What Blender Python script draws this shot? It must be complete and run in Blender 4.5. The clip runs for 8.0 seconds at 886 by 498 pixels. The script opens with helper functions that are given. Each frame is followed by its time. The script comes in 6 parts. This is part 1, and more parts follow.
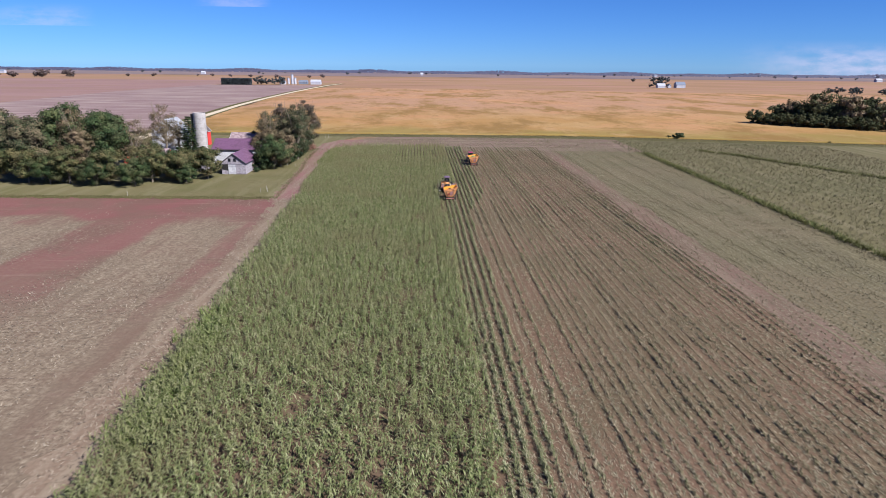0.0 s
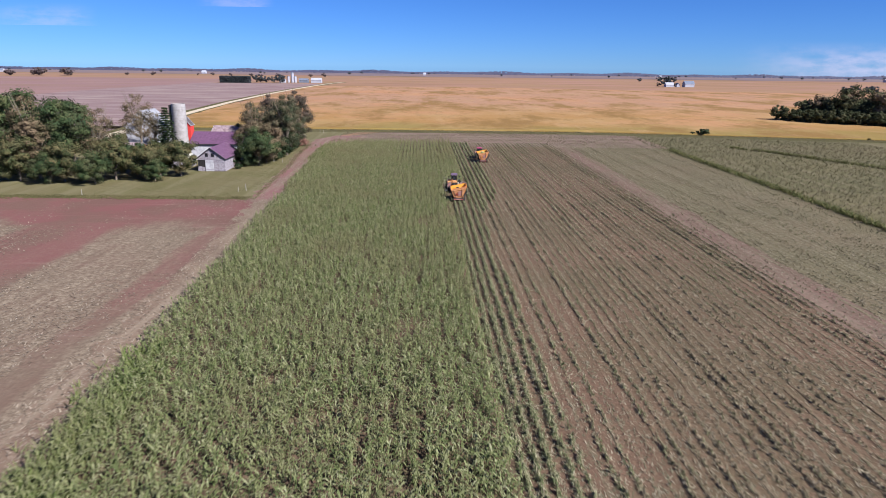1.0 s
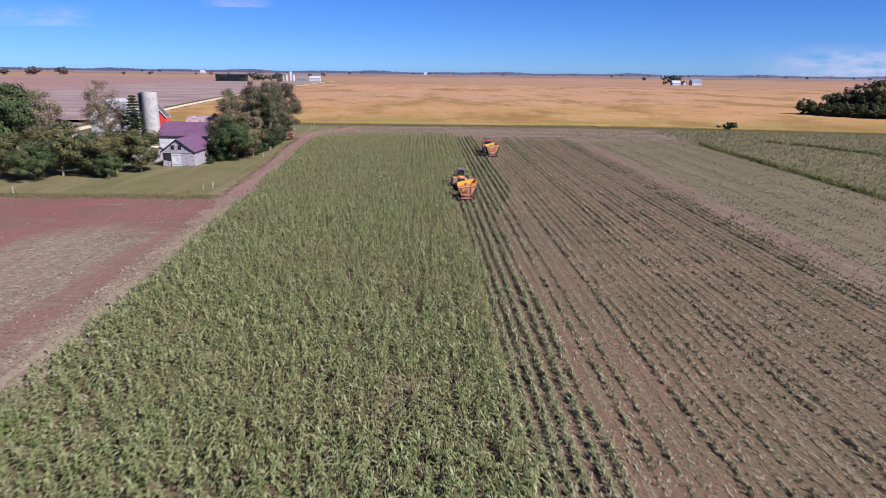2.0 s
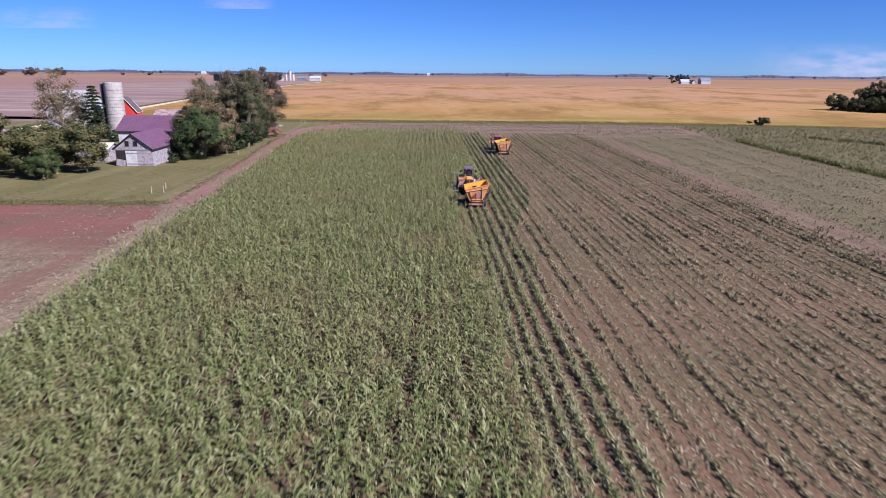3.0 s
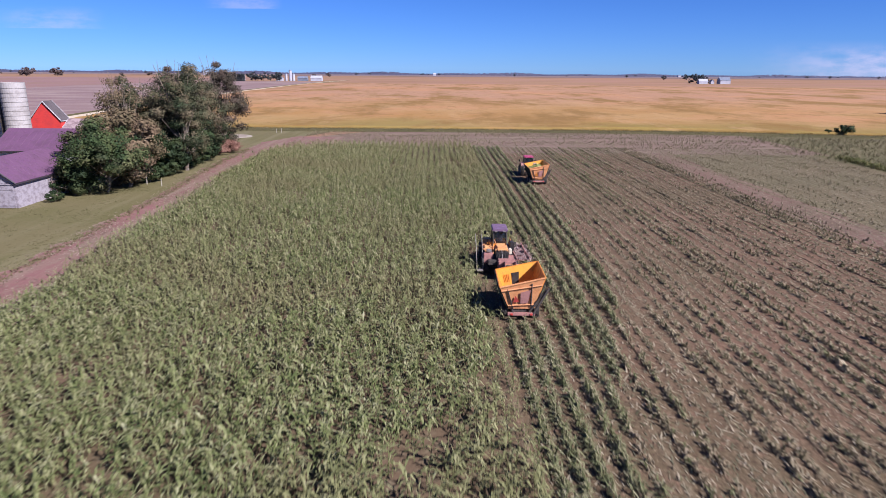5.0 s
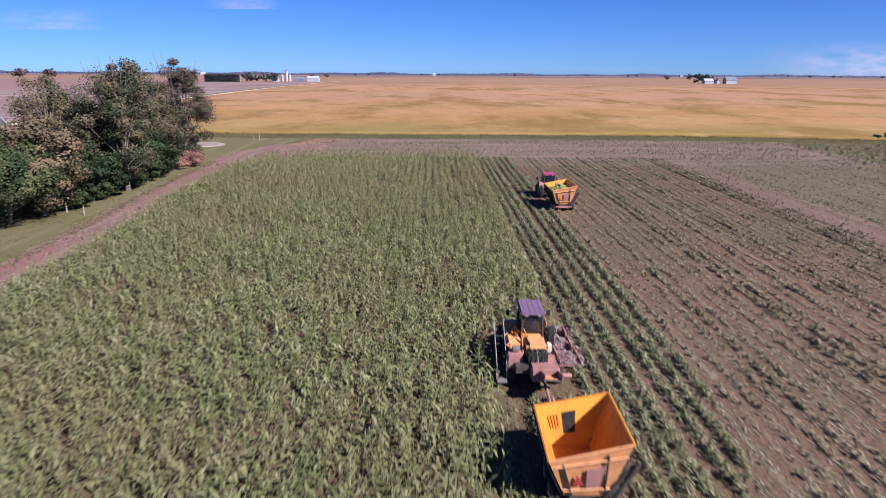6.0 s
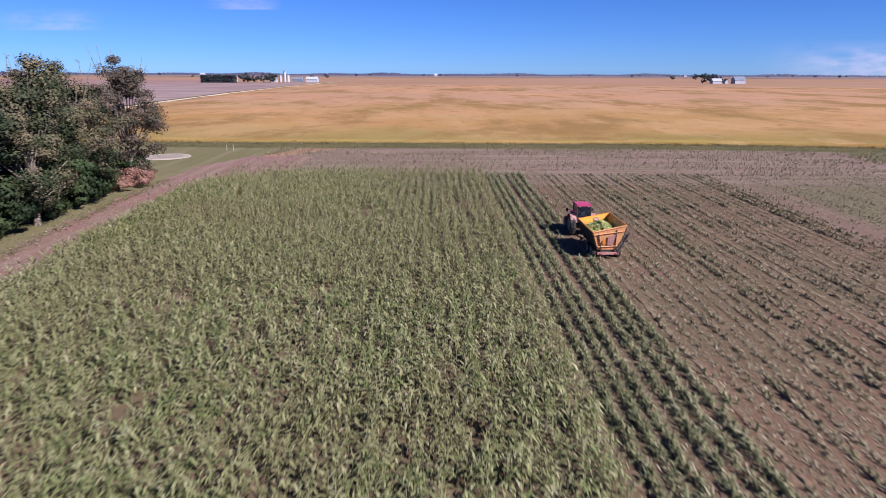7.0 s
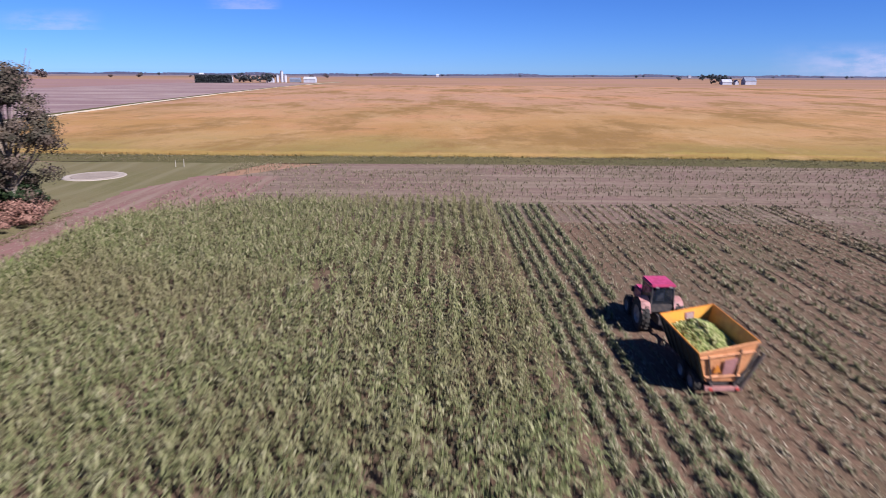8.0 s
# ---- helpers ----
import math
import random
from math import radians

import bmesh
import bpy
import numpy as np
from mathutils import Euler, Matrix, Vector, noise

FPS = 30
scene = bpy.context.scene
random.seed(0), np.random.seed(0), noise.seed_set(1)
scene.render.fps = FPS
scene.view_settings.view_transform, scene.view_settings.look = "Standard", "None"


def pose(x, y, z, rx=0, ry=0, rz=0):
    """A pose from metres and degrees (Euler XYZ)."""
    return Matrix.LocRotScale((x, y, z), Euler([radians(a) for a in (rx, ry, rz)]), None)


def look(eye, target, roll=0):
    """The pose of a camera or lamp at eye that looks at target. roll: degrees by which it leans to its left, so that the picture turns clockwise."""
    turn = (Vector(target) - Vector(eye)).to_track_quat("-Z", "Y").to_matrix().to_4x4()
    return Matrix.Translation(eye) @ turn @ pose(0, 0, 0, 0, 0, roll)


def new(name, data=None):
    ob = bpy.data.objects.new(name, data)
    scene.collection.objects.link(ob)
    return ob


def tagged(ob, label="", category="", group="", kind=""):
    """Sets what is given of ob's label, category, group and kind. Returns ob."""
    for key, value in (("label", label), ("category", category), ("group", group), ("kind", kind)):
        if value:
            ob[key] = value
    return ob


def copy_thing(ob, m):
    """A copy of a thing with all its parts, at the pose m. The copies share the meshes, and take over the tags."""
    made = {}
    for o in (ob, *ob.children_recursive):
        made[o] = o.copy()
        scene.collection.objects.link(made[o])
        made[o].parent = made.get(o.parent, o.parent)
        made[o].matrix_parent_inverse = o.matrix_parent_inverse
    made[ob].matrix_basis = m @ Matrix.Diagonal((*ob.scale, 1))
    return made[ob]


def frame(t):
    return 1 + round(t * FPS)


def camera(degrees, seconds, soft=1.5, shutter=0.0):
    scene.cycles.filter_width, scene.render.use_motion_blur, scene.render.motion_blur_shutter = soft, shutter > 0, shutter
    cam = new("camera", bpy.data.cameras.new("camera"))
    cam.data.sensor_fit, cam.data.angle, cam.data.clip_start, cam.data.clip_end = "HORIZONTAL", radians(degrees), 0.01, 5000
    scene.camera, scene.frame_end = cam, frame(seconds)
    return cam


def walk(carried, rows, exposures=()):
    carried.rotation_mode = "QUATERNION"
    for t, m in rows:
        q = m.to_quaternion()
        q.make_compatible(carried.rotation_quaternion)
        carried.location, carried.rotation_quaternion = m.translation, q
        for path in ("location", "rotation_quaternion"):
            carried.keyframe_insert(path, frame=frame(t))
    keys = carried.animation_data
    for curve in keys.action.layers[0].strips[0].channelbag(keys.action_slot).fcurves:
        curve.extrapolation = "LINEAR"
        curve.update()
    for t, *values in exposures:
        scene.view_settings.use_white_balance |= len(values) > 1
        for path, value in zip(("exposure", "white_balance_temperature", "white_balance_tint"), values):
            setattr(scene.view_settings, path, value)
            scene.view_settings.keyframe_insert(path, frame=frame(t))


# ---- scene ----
cam = camera(69.3, 8.0, soft=0.6, shutter=0.32)
PATH = [
    (0, (4.78, -5.137, 28.229), (4.811, -3.216, 27.676), 0.6),
    (0.5, (4.479, 4.647, 26.22), (4.507, 6.57, 25.668), 0.6),
    (1, (4.254, 14.685, 24.106), (4.278, 16.608, 23.556), 0.7),
    (1.5, (3.995, 24.854, 21.942), (4.016, 26.777, 21.395), 0.7),
    (2.8, (3.809, 50.308, 16.708), (3.828, 52.233, 16.162), 0.5),
    (3, (4.007, 54.278, 16.313), (4.018, 56.203, 15.771), 0.5),
    (3.5, (3.803, 64.157, 16.029), (3.809, 66.082, 15.487), 0.4),
    (4, (3.634, 74.026, 15.763), (3.636, 75.951, 15.221), 0.5),
    (4.5, (3.509, 83.889, 15.563), (3.508, 85.814, 15.022), 0.5),
    (4.7, (3.619, 87.233, 15.561), (3.612, 89.158, 15.019), 0.5),
    (5.8, (3.486, 107.262, 15.08), (3.48, 109.187, 14.539), 0.3),
    (6, (3.497, 111.414, 15.032), (3.489, 113.34, 14.491), 0.3),
    (6.5, (3.422, 120.93, 14.952), (3.412, 122.856, 14.412), 0.3),
    (7, (3.458, 130.413, 14.837), (3.444, 132.339, 14.297), 0.2),
    (7.5, (3.558, 140.89, 14.652), (3.542, 142.816, 14.113), 0.2),
    (8, (3.816, 153.638, 14.558), (3.797, 155.564, 14.019), 0.3),
]
walk(cam, [(t, look(eye, target, roll)) for t, eye, target, roll in PATH], [(0.0, 1.05, 6000, 8), (1.5, 1.05, 5980, 11), (3.5, 1.05, 5950, 17), (6.0, 1.05, 5930, 18), (8.0, 1.05, 5930, 18)])

# ---- world, sun, exposure ----
SUN_WAY = Vector((0.98, -0.72, 1.0)).normalized()
world = bpy.data.worlds.new("daylight")
scene.world = world
world.use_nodes = True
wn = world.node_tree.nodes
sky = wn.new("ShaderNodeTexSky")
sky.sky_type = "NISHITA"
sky.sun_disc = False
sky.sun_elevation = math.asin(SUN_WAY.z)
sky.sun_rotation = math.atan2(SUN_WAY.x, SUN_WAY.y)
sky.altitude = 250
sky.air_density = 0.7
sky.dust_density = 0.0
sky.ozone_density = 6.0
wn["Background"].inputs["Strength"].default_value = 0.047
tint = wn.new("ShaderNodeMix")
tint.data_type, tint.blend_type = "RGBA", "MULTIPLY"
tint.inputs["Factor"].default_value = 1.0
tint.inputs[7].default_value = (0.45, 0.70, 1.15, 1)
world.node_tree.links.new(sky.outputs[0], tint.inputs[6])
world.node_tree.links.new(tint.outputs[2], wn["Background"].inputs["Color"])

sun_data = bpy.data.lights.new("sun", "SUN")
sun_data.energy = 5.0
sun_data.angle = radians(0.5)
sun_data.color = (1.0, 0.95, 0.87)
sun = new("sun", sun_data)
sun.matrix_world = look(SUN_WAY * 200, (0, 0, 0))


# ---- materials ----
def material(name, rough=0.8, spec=0.3, metal=0.0):
    m = bpy.data.materials.new(name)
    m.use_nodes = True
    b = m.node_tree.nodes["Principled BSDF"]
    b.inputs["Roughness"].default_value = rough
    b.inputs["Metallic"].default_value = metal
    b.inputs["Specular IOR Level"].default_value = spec
    return m, m.node_tree, b


def coords(t, scale=(1, 1, 1), turn=0.0):
    tc = t.nodes.new("ShaderNodeTexCoord")
    mp = t.nodes.new("ShaderNodeMapping")
    mp.inputs["Scale"].default_value = scale
    mp.inputs["Rotation"].default_value = (0, 0, radians(turn))
    t.links.new(tc.outputs["Object"], mp.inputs["Vector"])
    return mp.outputs[0]


def noise_tex(t, scale, detail=4.0, vec=None, rough=0.55):
    n = t.nodes.new("ShaderNodeTexNoise")
    n.inputs["Scale"].default_value = scale
    n.inputs["Detail"].default_value = detail
    n.inputs["Roughness"].default_value = rough
    t.links.new(vec if vec is not None else coords(t), n.inputs["Vector"])
    return n.outputs["Fac"]


def ramp(t, fac, lo, hi, a=0.0, b=1.0):
    n = t.nodes.new("ShaderNodeMapRange")
    n.interpolation_type = "SMOOTHSTEP"
    t.links.new(fac, n.inputs["Value"])
    for k, v in (("From Min", lo), ("From Max", hi), ("To Min", a), ("To Max", b)):
        n.inputs[k].default_value = v
    return n.outputs["Result"]


def calc(t, op, a, b=0.0):
    n = t.nodes.new("ShaderNodeMath")
    n.operation = op
    for i, v in enumerate((a, b)):
        if isinstance(v, (int, float)):
            n.inputs[i].default_value = v
        else:
            t.links.new(v, n.inputs[i])
    return n.outputs[0]


def mix(t, fac, a, b, mode="MIX"):
    n = t.nodes.new("ShaderNodeMix")
    n.data_type = "RGBA"
    n.blend_type = mode
    if isinstance(fac, (int, float)):
        n.inputs["Factor"].default_value = fac
    else:
        t.links.new(fac, n.inputs["Factor"])
    for key, v in (("A", a), ("B", b)):
        s = [i for i in n.inputs if i.name == key and i.type == "RGBA"][0]
        if isinstance(v, tuple):
            s.default_value = (*v, 1)
        else:
            t.links.new(v, s)
    return [o for o in n.outputs if o.type == "RGBA"][0]


def axis_value(t, axis):
    tc = t.nodes.new("ShaderNodeTexCoord")
    s = t.nodes.new("ShaderNodeSeparateXYZ")
    t.links.new(tc.outputs["Object"], s.inputs[0])
    return s.outputs[axis]


def bump(t, b, height, strength=0.5, dist=0.05):
    n = t.nodes.new("ShaderNodeBump")
    n.inputs["Strength"].default_value = strength
    n.inputs["Distance"].default_value = dist
    t.links.new(height, n.inputs["Height"])
    t.links.new(n.outputs[0], b.inputs["Normal"])


def earth(name, base, other, fine, big=0.05, grain=1.2, streak=None, bump_by=0.5):
    """Soil or grass seen from the air: two colours in broad patches, a third in fine specks, and streaks along the rows."""
    m, t, b = material(name, 0.95, 0.1)
    c = mix(t, ramp(t, noise_tex(t, big, 5), 0.38, 0.62), base, other)
    c = mix(t, ramp(t, noise_tex(t, grain, 6, rough=0.7), 0.5, 0.68), c, fine)
    if streak:
        vec = coords(t, (streak[0], streak[1], 1), streak[2])
        c = mix(t, ramp(t, noise_tex(t, 1.0, 3, vec), 0.45, 0.68), c, streak[3])
    t.links.new(c, b.inputs["Base Color"])
    bump(t, b, noise_tex(t, 2.5, 5), bump_by, 0.12)
    return m


def row_soil(name, base, other, lit_chaff, row):
    """Soil with pale crop residue along the rows; its stripes paint in the rows' light and dark, broken up by noise."""
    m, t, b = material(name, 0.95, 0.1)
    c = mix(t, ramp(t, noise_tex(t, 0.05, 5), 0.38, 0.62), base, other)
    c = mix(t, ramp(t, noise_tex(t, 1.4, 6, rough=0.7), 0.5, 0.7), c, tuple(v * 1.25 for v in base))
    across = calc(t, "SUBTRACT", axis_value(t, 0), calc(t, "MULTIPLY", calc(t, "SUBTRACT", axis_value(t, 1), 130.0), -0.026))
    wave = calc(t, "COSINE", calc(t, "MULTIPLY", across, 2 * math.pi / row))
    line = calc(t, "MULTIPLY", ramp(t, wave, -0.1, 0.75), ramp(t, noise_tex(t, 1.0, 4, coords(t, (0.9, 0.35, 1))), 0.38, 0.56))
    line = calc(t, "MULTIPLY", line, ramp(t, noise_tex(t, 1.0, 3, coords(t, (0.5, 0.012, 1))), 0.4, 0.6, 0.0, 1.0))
    c = mix(t, line, c, lit_chaff)
    c = mix(t, ramp(t, noise_tex(t, 6.5, 6, rough=0.85), 0.52, 0.64, 0, 0.9), c, tuple(v * 1.4 for v in lit_chaff))
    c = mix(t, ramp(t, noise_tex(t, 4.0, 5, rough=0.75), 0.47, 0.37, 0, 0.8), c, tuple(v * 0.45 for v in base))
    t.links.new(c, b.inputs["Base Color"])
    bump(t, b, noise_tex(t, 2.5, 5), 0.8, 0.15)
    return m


def plain(name, c, c2=None, rough=0.6, metal=0.0, spec=0.4, scale=3.0, bumps=0.0):
    """Paint, wood or metal with uneven wear in a second tone."""
    m, t, b = material(name, rough, spec, metal)
    c2 = c2 or tuple(v * 0.72 for v in c)
    k = mix(t, ramp(t, noise_tex(t, scale, 6, rough=0.65), 0.42, 0.66), c, c2)
    k = mix(t, ramp(t, noise_tex(t, scale * 9, 3), 0.45, 0.75, 0, 0.4), k, tuple(v * 0.6 for v in c2))
    t.links.new(k, b.inputs["Base Color"])
    t.links.new(ramp(t, noise_tex(t, scale * 2, 3), 0.3, 0.7, max(rough - 0.12, 0.05), min(rough + 0.15, 1)), b.inputs["Roughness"])
    if bumps:
        bump(t, b, noise_tex(t, scale * 6, 4), bumps, 0.02)
    return m


def foliage(name, tones, patch=0.05, patch_tone=None, see_through=0.12, ripening=None, lumpy=0.0):
    """Leaves: each one picks its tone from a list; broad patches lean towards patch_tone; some light passes through."""
    m, t, b = material(name, 0.75, 0.2)
    g = t.nodes.new("ShaderNodeNewGeometry")
    r = t.nodes.new("ShaderNodeValToRGB")
    pick = g.outputs["Random Per Island"]
    if lumpy:
        lump = ramp(t, noise_tex(t, lumpy, 3), 0.34, 0.66)
        pick = calc(t, "ADD", calc(t, "MULTIPLY", lump, 0.8 if lumpy < 1 else 0.6), calc(t, "MULTIPLY", pick, 0.2 if lumpy < 1 else 0.4))
    t.links.new(pick, r.inputs[0])
    e = r.color_ramp.elements
    while len(e) < len(tones):
        e.new(0.5)
    for i, c in enumerate(tones):
        e[i].position = i / (len(tones) - 1)
        e[i].color = (*c, 1)
    k = r.outputs[0]
    if patch_tone:
        k = mix(t, ramp(t, noise_tex(t, patch, 4), 0.45, 0.68, 0, 0.65 if patch < 0.2 else 0.42), k, patch_tone)
    if ripening:
        y = calc(t, "ADD", axis_value(t, 1), calc(t, "MULTIPLY", calc(t, "SUBTRACT", noise_tex(t, 0.05, 4), 0.5), 120.0))
        k = mix(t, ramp(t, y, ripening[0], ripening[1], 0.7, 0.0), k, mix(t, 1.0, k, ripening[2], "MULTIPLY"))
    t.links.new(k, b.inputs["Base Color"])
    if see_through:
        tr = t.nodes.new("ShaderNodeBsdfTranslucent")
        t.links.new(k, tr.inputs[0])
        s = t.nodes.new("ShaderNodeMixShader")
        s.inputs[0].default_value = see_through
        t.links.new(b.outputs[0], s.inputs[1])
        t.links.new(tr.outputs[0], s.inputs[2])
        t.links.new(s.outputs[0], t.nodes["Material Output"].inputs[0])
    return m


def ripe_material():
    """Ripe golden crop, mottled; greener towards its near edge, pinker further off."""
    m, t, b = material("ripe_crop", 0.95, 0.1)
    y = calc(t, "ADD", axis_value(t, 1), calc(t, "MULTIPLY", calc(t, "SUBTRACT", noise_tex(t, 0.03, 5), 0.5), 70.0))
    c = mix(t, ramp(t, noise_tex(t, 0.014, 6, rough=0.6), 0.4, 0.62), (0.280, 0.155, 0.058), (0.305, 0.188, 0.083))
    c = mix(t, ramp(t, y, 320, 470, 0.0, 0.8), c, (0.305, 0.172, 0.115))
    c = mix(t, ramp(t, noise_tex(t, 0.011, 5, rough=0.6), 0.48, 0.62, 0, 0.7), c, (0.350, 0.178, 0.092))
    c = mix(t, ramp(t, y, 258, 300, 0.8, 0.0), c, (0.180, 0.138, 0.040))
    c = mix(t, ramp(t, noise_tex(t, 1.0, 6, coords(t, (0.034, 0.016, 1), 10), 0.66), 0.47, 0.62, 0, 0.9), c, (0.185, 0.106, 0.036))
    c = mix(t, ramp(t, noise_tex(t, 1.0, 6, coords(t, (0.075, 0.028, 1), -6), 0.72), 0.5, 0.72, 0, 0.45), c, (0.385, 0.245, 0.130))
    c = mix(t, ramp(t, noise_tex(t, 1.0, 6, coords(t, (0.16, 0.05, 1), 4), 0.75), 0.52, 0.70, 0, 0.55), c, (0.170, 0.098, 0.034))
    c = mix(t, ramp(t, noise_tex(t, 0.5, 6, rough=0.75), 0.5, 0.72, 0, 0.4), c, (0.19, 0.118, 0.042))
    t.links.new(c, b.inputs["Base Color"])
    bump(t, b, noise_tex(t, 1.2, 5), 0.8, 0.2)
    return m


# Mauve haze of distance is mixed into the far plain's colours.
M_HAZED_PLAIN = earth("hazed_plain", (0.205, 0.140, 0.130), (0.150, 0.115, 0.118), (0.225, 0.160, 0.140), 0.0022, 0.02, (0.0008, 0.012, 2, (0.110, 0.092, 0.112)))
M_GROUND = earth("open_land", (0.253, 0.143, 0.099), (0.222, 0.139, 0.076), (0.246, 0.143, 0.103), 0.004, 0.3)
M_CORN_SOIL = earth("corn_soil", (0.112, 0.072, 0.050), (0.098, 0.070, 0.042), (0.130, 0.100, 0.066), 0.06, 1.5)
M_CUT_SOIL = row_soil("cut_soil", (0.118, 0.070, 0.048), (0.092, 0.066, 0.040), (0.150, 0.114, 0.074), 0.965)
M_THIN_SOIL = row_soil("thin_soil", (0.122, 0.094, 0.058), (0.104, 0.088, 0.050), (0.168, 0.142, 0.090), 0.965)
M_BARE_STRIP = earth("bare_strip", (0.142, 0.084, 0.068), (0.122, 0.080, 0.060), (0.176, 0.128, 0.098), 0.08, 1.6, (0.9, 0.03, 0, (0.175, 0.120, 0.092)))
M_HEADLAND = earth("headland", (0.142, 0.092, 0.076), (0.126, 0.090, 0.066), (0.205, 0.150, 0.118), 0.07, 1.2, (0.03, 0.5, 0, (0.186, 0.140, 0.106)))
M_TRACK = earth("track_soil", (0.184, 0.092, 0.088), (0.160, 0.096, 0.078), (0.200, 0.140, 0.110), 0.09, 1.4, (0.8, 0.04, 4, (0.196, 0.136, 0.108)))
M_LAWN = earth("lawn_grass", (0.106, 0.095, 0.042), (0.124, 0.104, 0.052), (0.128, 0.108, 0.056), 0.09, 2.2, (0.35, 0.03, 24, (0.142, 0.122, 0.066)), 0.5)
M_VERGE = earth("verge_grass", (0.092, 0.078, 0.033), (0.068, 0.061, 0.024), (0.118, 0.094, 0.044), 0.08, 1.5)
M_GOLD = ripe_material()
M_STRAW_EDGE = earth("straw_edge", (0.180, 0.126, 0.092), (0.146, 0.098, 0.072), (0.275, 0.215, 0.165), 0.12, 1.8, (0.7, 0.03, -3, (0.215, 0.162, 0.120)))
M_PINK_FIELD = earth("far_field", (0.269, 0.150, 0.107), (0.246, 0.147, 0.084), (0.285, 0.171, 0.119), 0.006, 0.2, (0.004, 0.03, 5, (0.206, 0.119, 0.068)))
M_TAN_FIELD = earth("tan_field", (0.228, 0.138, 0.126), (0.205, 0.120, 0.116), (0.248, 0.158, 0.142), 0.008, 0.3, (0.004, 0.03, -8, (0.196, 0.120, 0.095)))
M_GREY_FIELD = earth("plowed_field", (0.190, 0.126, 0.124), (0.170, 0.108, 0.112), (0.228, 0.160, 0.146), 0.015, 0.5, (0.02, 0.16, 14, (0.285, 0.222, 0.200)))
M_SIDE_CROP = earth("side_crop_soil", (0.110, 0.094, 0.048), (0.090, 0.082, 0.040), (0.142, 0.114, 0.070), 0.03, 1.3, (0.5, 0.02, 0, (0.138, 0.115, 0.068)))
M_ROAD = earth("gravel_road", (0.479, 0.394, 0.296), (0.436, 0.352, 0.260), (0.521, 0.451, 0.352), 0.1, 2.0)
M_GRAVEL = earth("pale_gravel", (0.300, 0.255, 0.215), (0.260, 0.220, 0.185), (0.350, 0.310, 0.270), 0.4, 4.0)


def stubble_material():
    """Reddish bare soil and pale straw in bands along the old rows; a bare reddish strip along the far end."""
    m, t, b = material("stubble_soil", 0.95, 0.1)
    red = mix(t, ramp(t, noise_tex(t, 0.1, 5), 0.4, 0.62), (0.155, 0.066, 0.062), (0.132, 0.070, 0.058))
    brown = mix(t, ramp(t, noise_tex(t, 0.08, 5), 0.4, 0.62), (0.130, 0.094, 0.068), (0.128, 0.082, 0.061))
    y = calc(t, "ADD", axis_value(t, 1), calc(t, "MULTIPLY", calc(t, "SUBTRACT", noise_tex(t, 0.09, 4), 0.5), 26.0))
    wob = calc(t, "MULTIPLY", calc(t, "SUBTRACT", noise_tex(t, 1.0, 5, coords(t, (0.16, 0.05, 1)), 0.65), 0.5), 9.0)
    x = calc(t, "ADD", axis_value(t, 0), wob)
    band_a = calc(t, "MULTIPLY", ramp(t, x, -60.0, -55.5), ramp(t, x, -41.5, -45.0))
    band_a = calc(t, "MULTIPLY", band_a, ramp(t, y, 45, 75, 0.35, 1.0))
    band_b = calc(t, "MULTIPLY", ramp(t, x, -31.0, -28.8), ramp(t, x, -24.8, -27.0))
    bare = calc(t, "MAXIMUM", band_a, calc(t, "MULTIPLY", band_b, 0.85))
    end = ramp(t, y, 106, 116)
    soil = mix(t, calc(t, "MAXIMUM", end, calc(t, "MULTIPLY", bare, ramp(t, y, 50, 95, 0.05, 0.9))), brown, red)
    straw = mix(t, ramp(t, noise_tex(t, 1.9, 6, rough=0.8), 0.40, 0.62), (0.128, 0.092, 0.066), (0.262, 0.205, 0.150))
    fine = ramp(t, noise_tex(t, 1.0, 5, coords(t, (0.9, 0.08, 1)), 0.7), 0.32, 0.62, 0.3, 1.0)
    cover = calc(t, "SUBTRACT", 1.0, calc(t, "MULTIPLY", bare, 0.82))
    cover = calc(t, "MULTIPLY", cover, calc(t, "SUBTRACT", 1.0, calc(t, "MULTIPLY", end, 0.88)))
    k = calc(t, "MULTIPLY", calc(t, "MULTIPLY", cover, fine), ramp(t, noise_tex(t, 0.6, 6, rough=0.75), 0.3, 0.55, 0.25, 1.0))
    soil = mix(t, ramp(t, noise_tex(t, 1.0, 5, coords(t, (0.05, 0.5, 1), 3), 0.65), 0.54, 0.74, 0, 0.35), soil, (0.24, 0.15, 0.128))
    t.links.new(mix(t, k, soil, straw), b.inputs["Base Color"])
    bump(t, b, noise_tex(t, 3.0, 5), 0.6, 0.12)
    return m


M_STUBBLE = stubble_material()
M_CORN = foliage("corn_leaf", [(0.084, 0.095, 0.037), (0.146, 0.148, 0.060), (0.210, 0.192, 0.092), (0.286, 0.242, 0.142), (0.365, 0.305, 0.206)], 0.07, (0.215, 0.170, 0.094), 0.22, (70, 330, (0.78, 1.0, 0.82)), 1.5)
M_CUT = foliage("cut_stalk", [(0.085, 0.088, 0.042), (0.160, 0.142, 0.080), (0.260, 0.215, 0.140), (0.420, 0.352, 0.245)], 0.05, (0.200, 0.152, 0.106), 0.12, None, 1.3)
M_STRAW = foliage("straw", [(0.120, 0.090, 0.064), (0.210, 0.165, 0.122), (0.380, 0.310, 0.240)], 0.08, (0.190, 0.140, 0.105))
M_LITTER = foliage("torn_leaf", [(0.075, 0.075, 0.040), (0.140, 0.124, 0.076), (0.230, 0.192, 0.130), (0.345, 0.290, 0.208)], 0.06, (0.150, 0.120, 0.084))
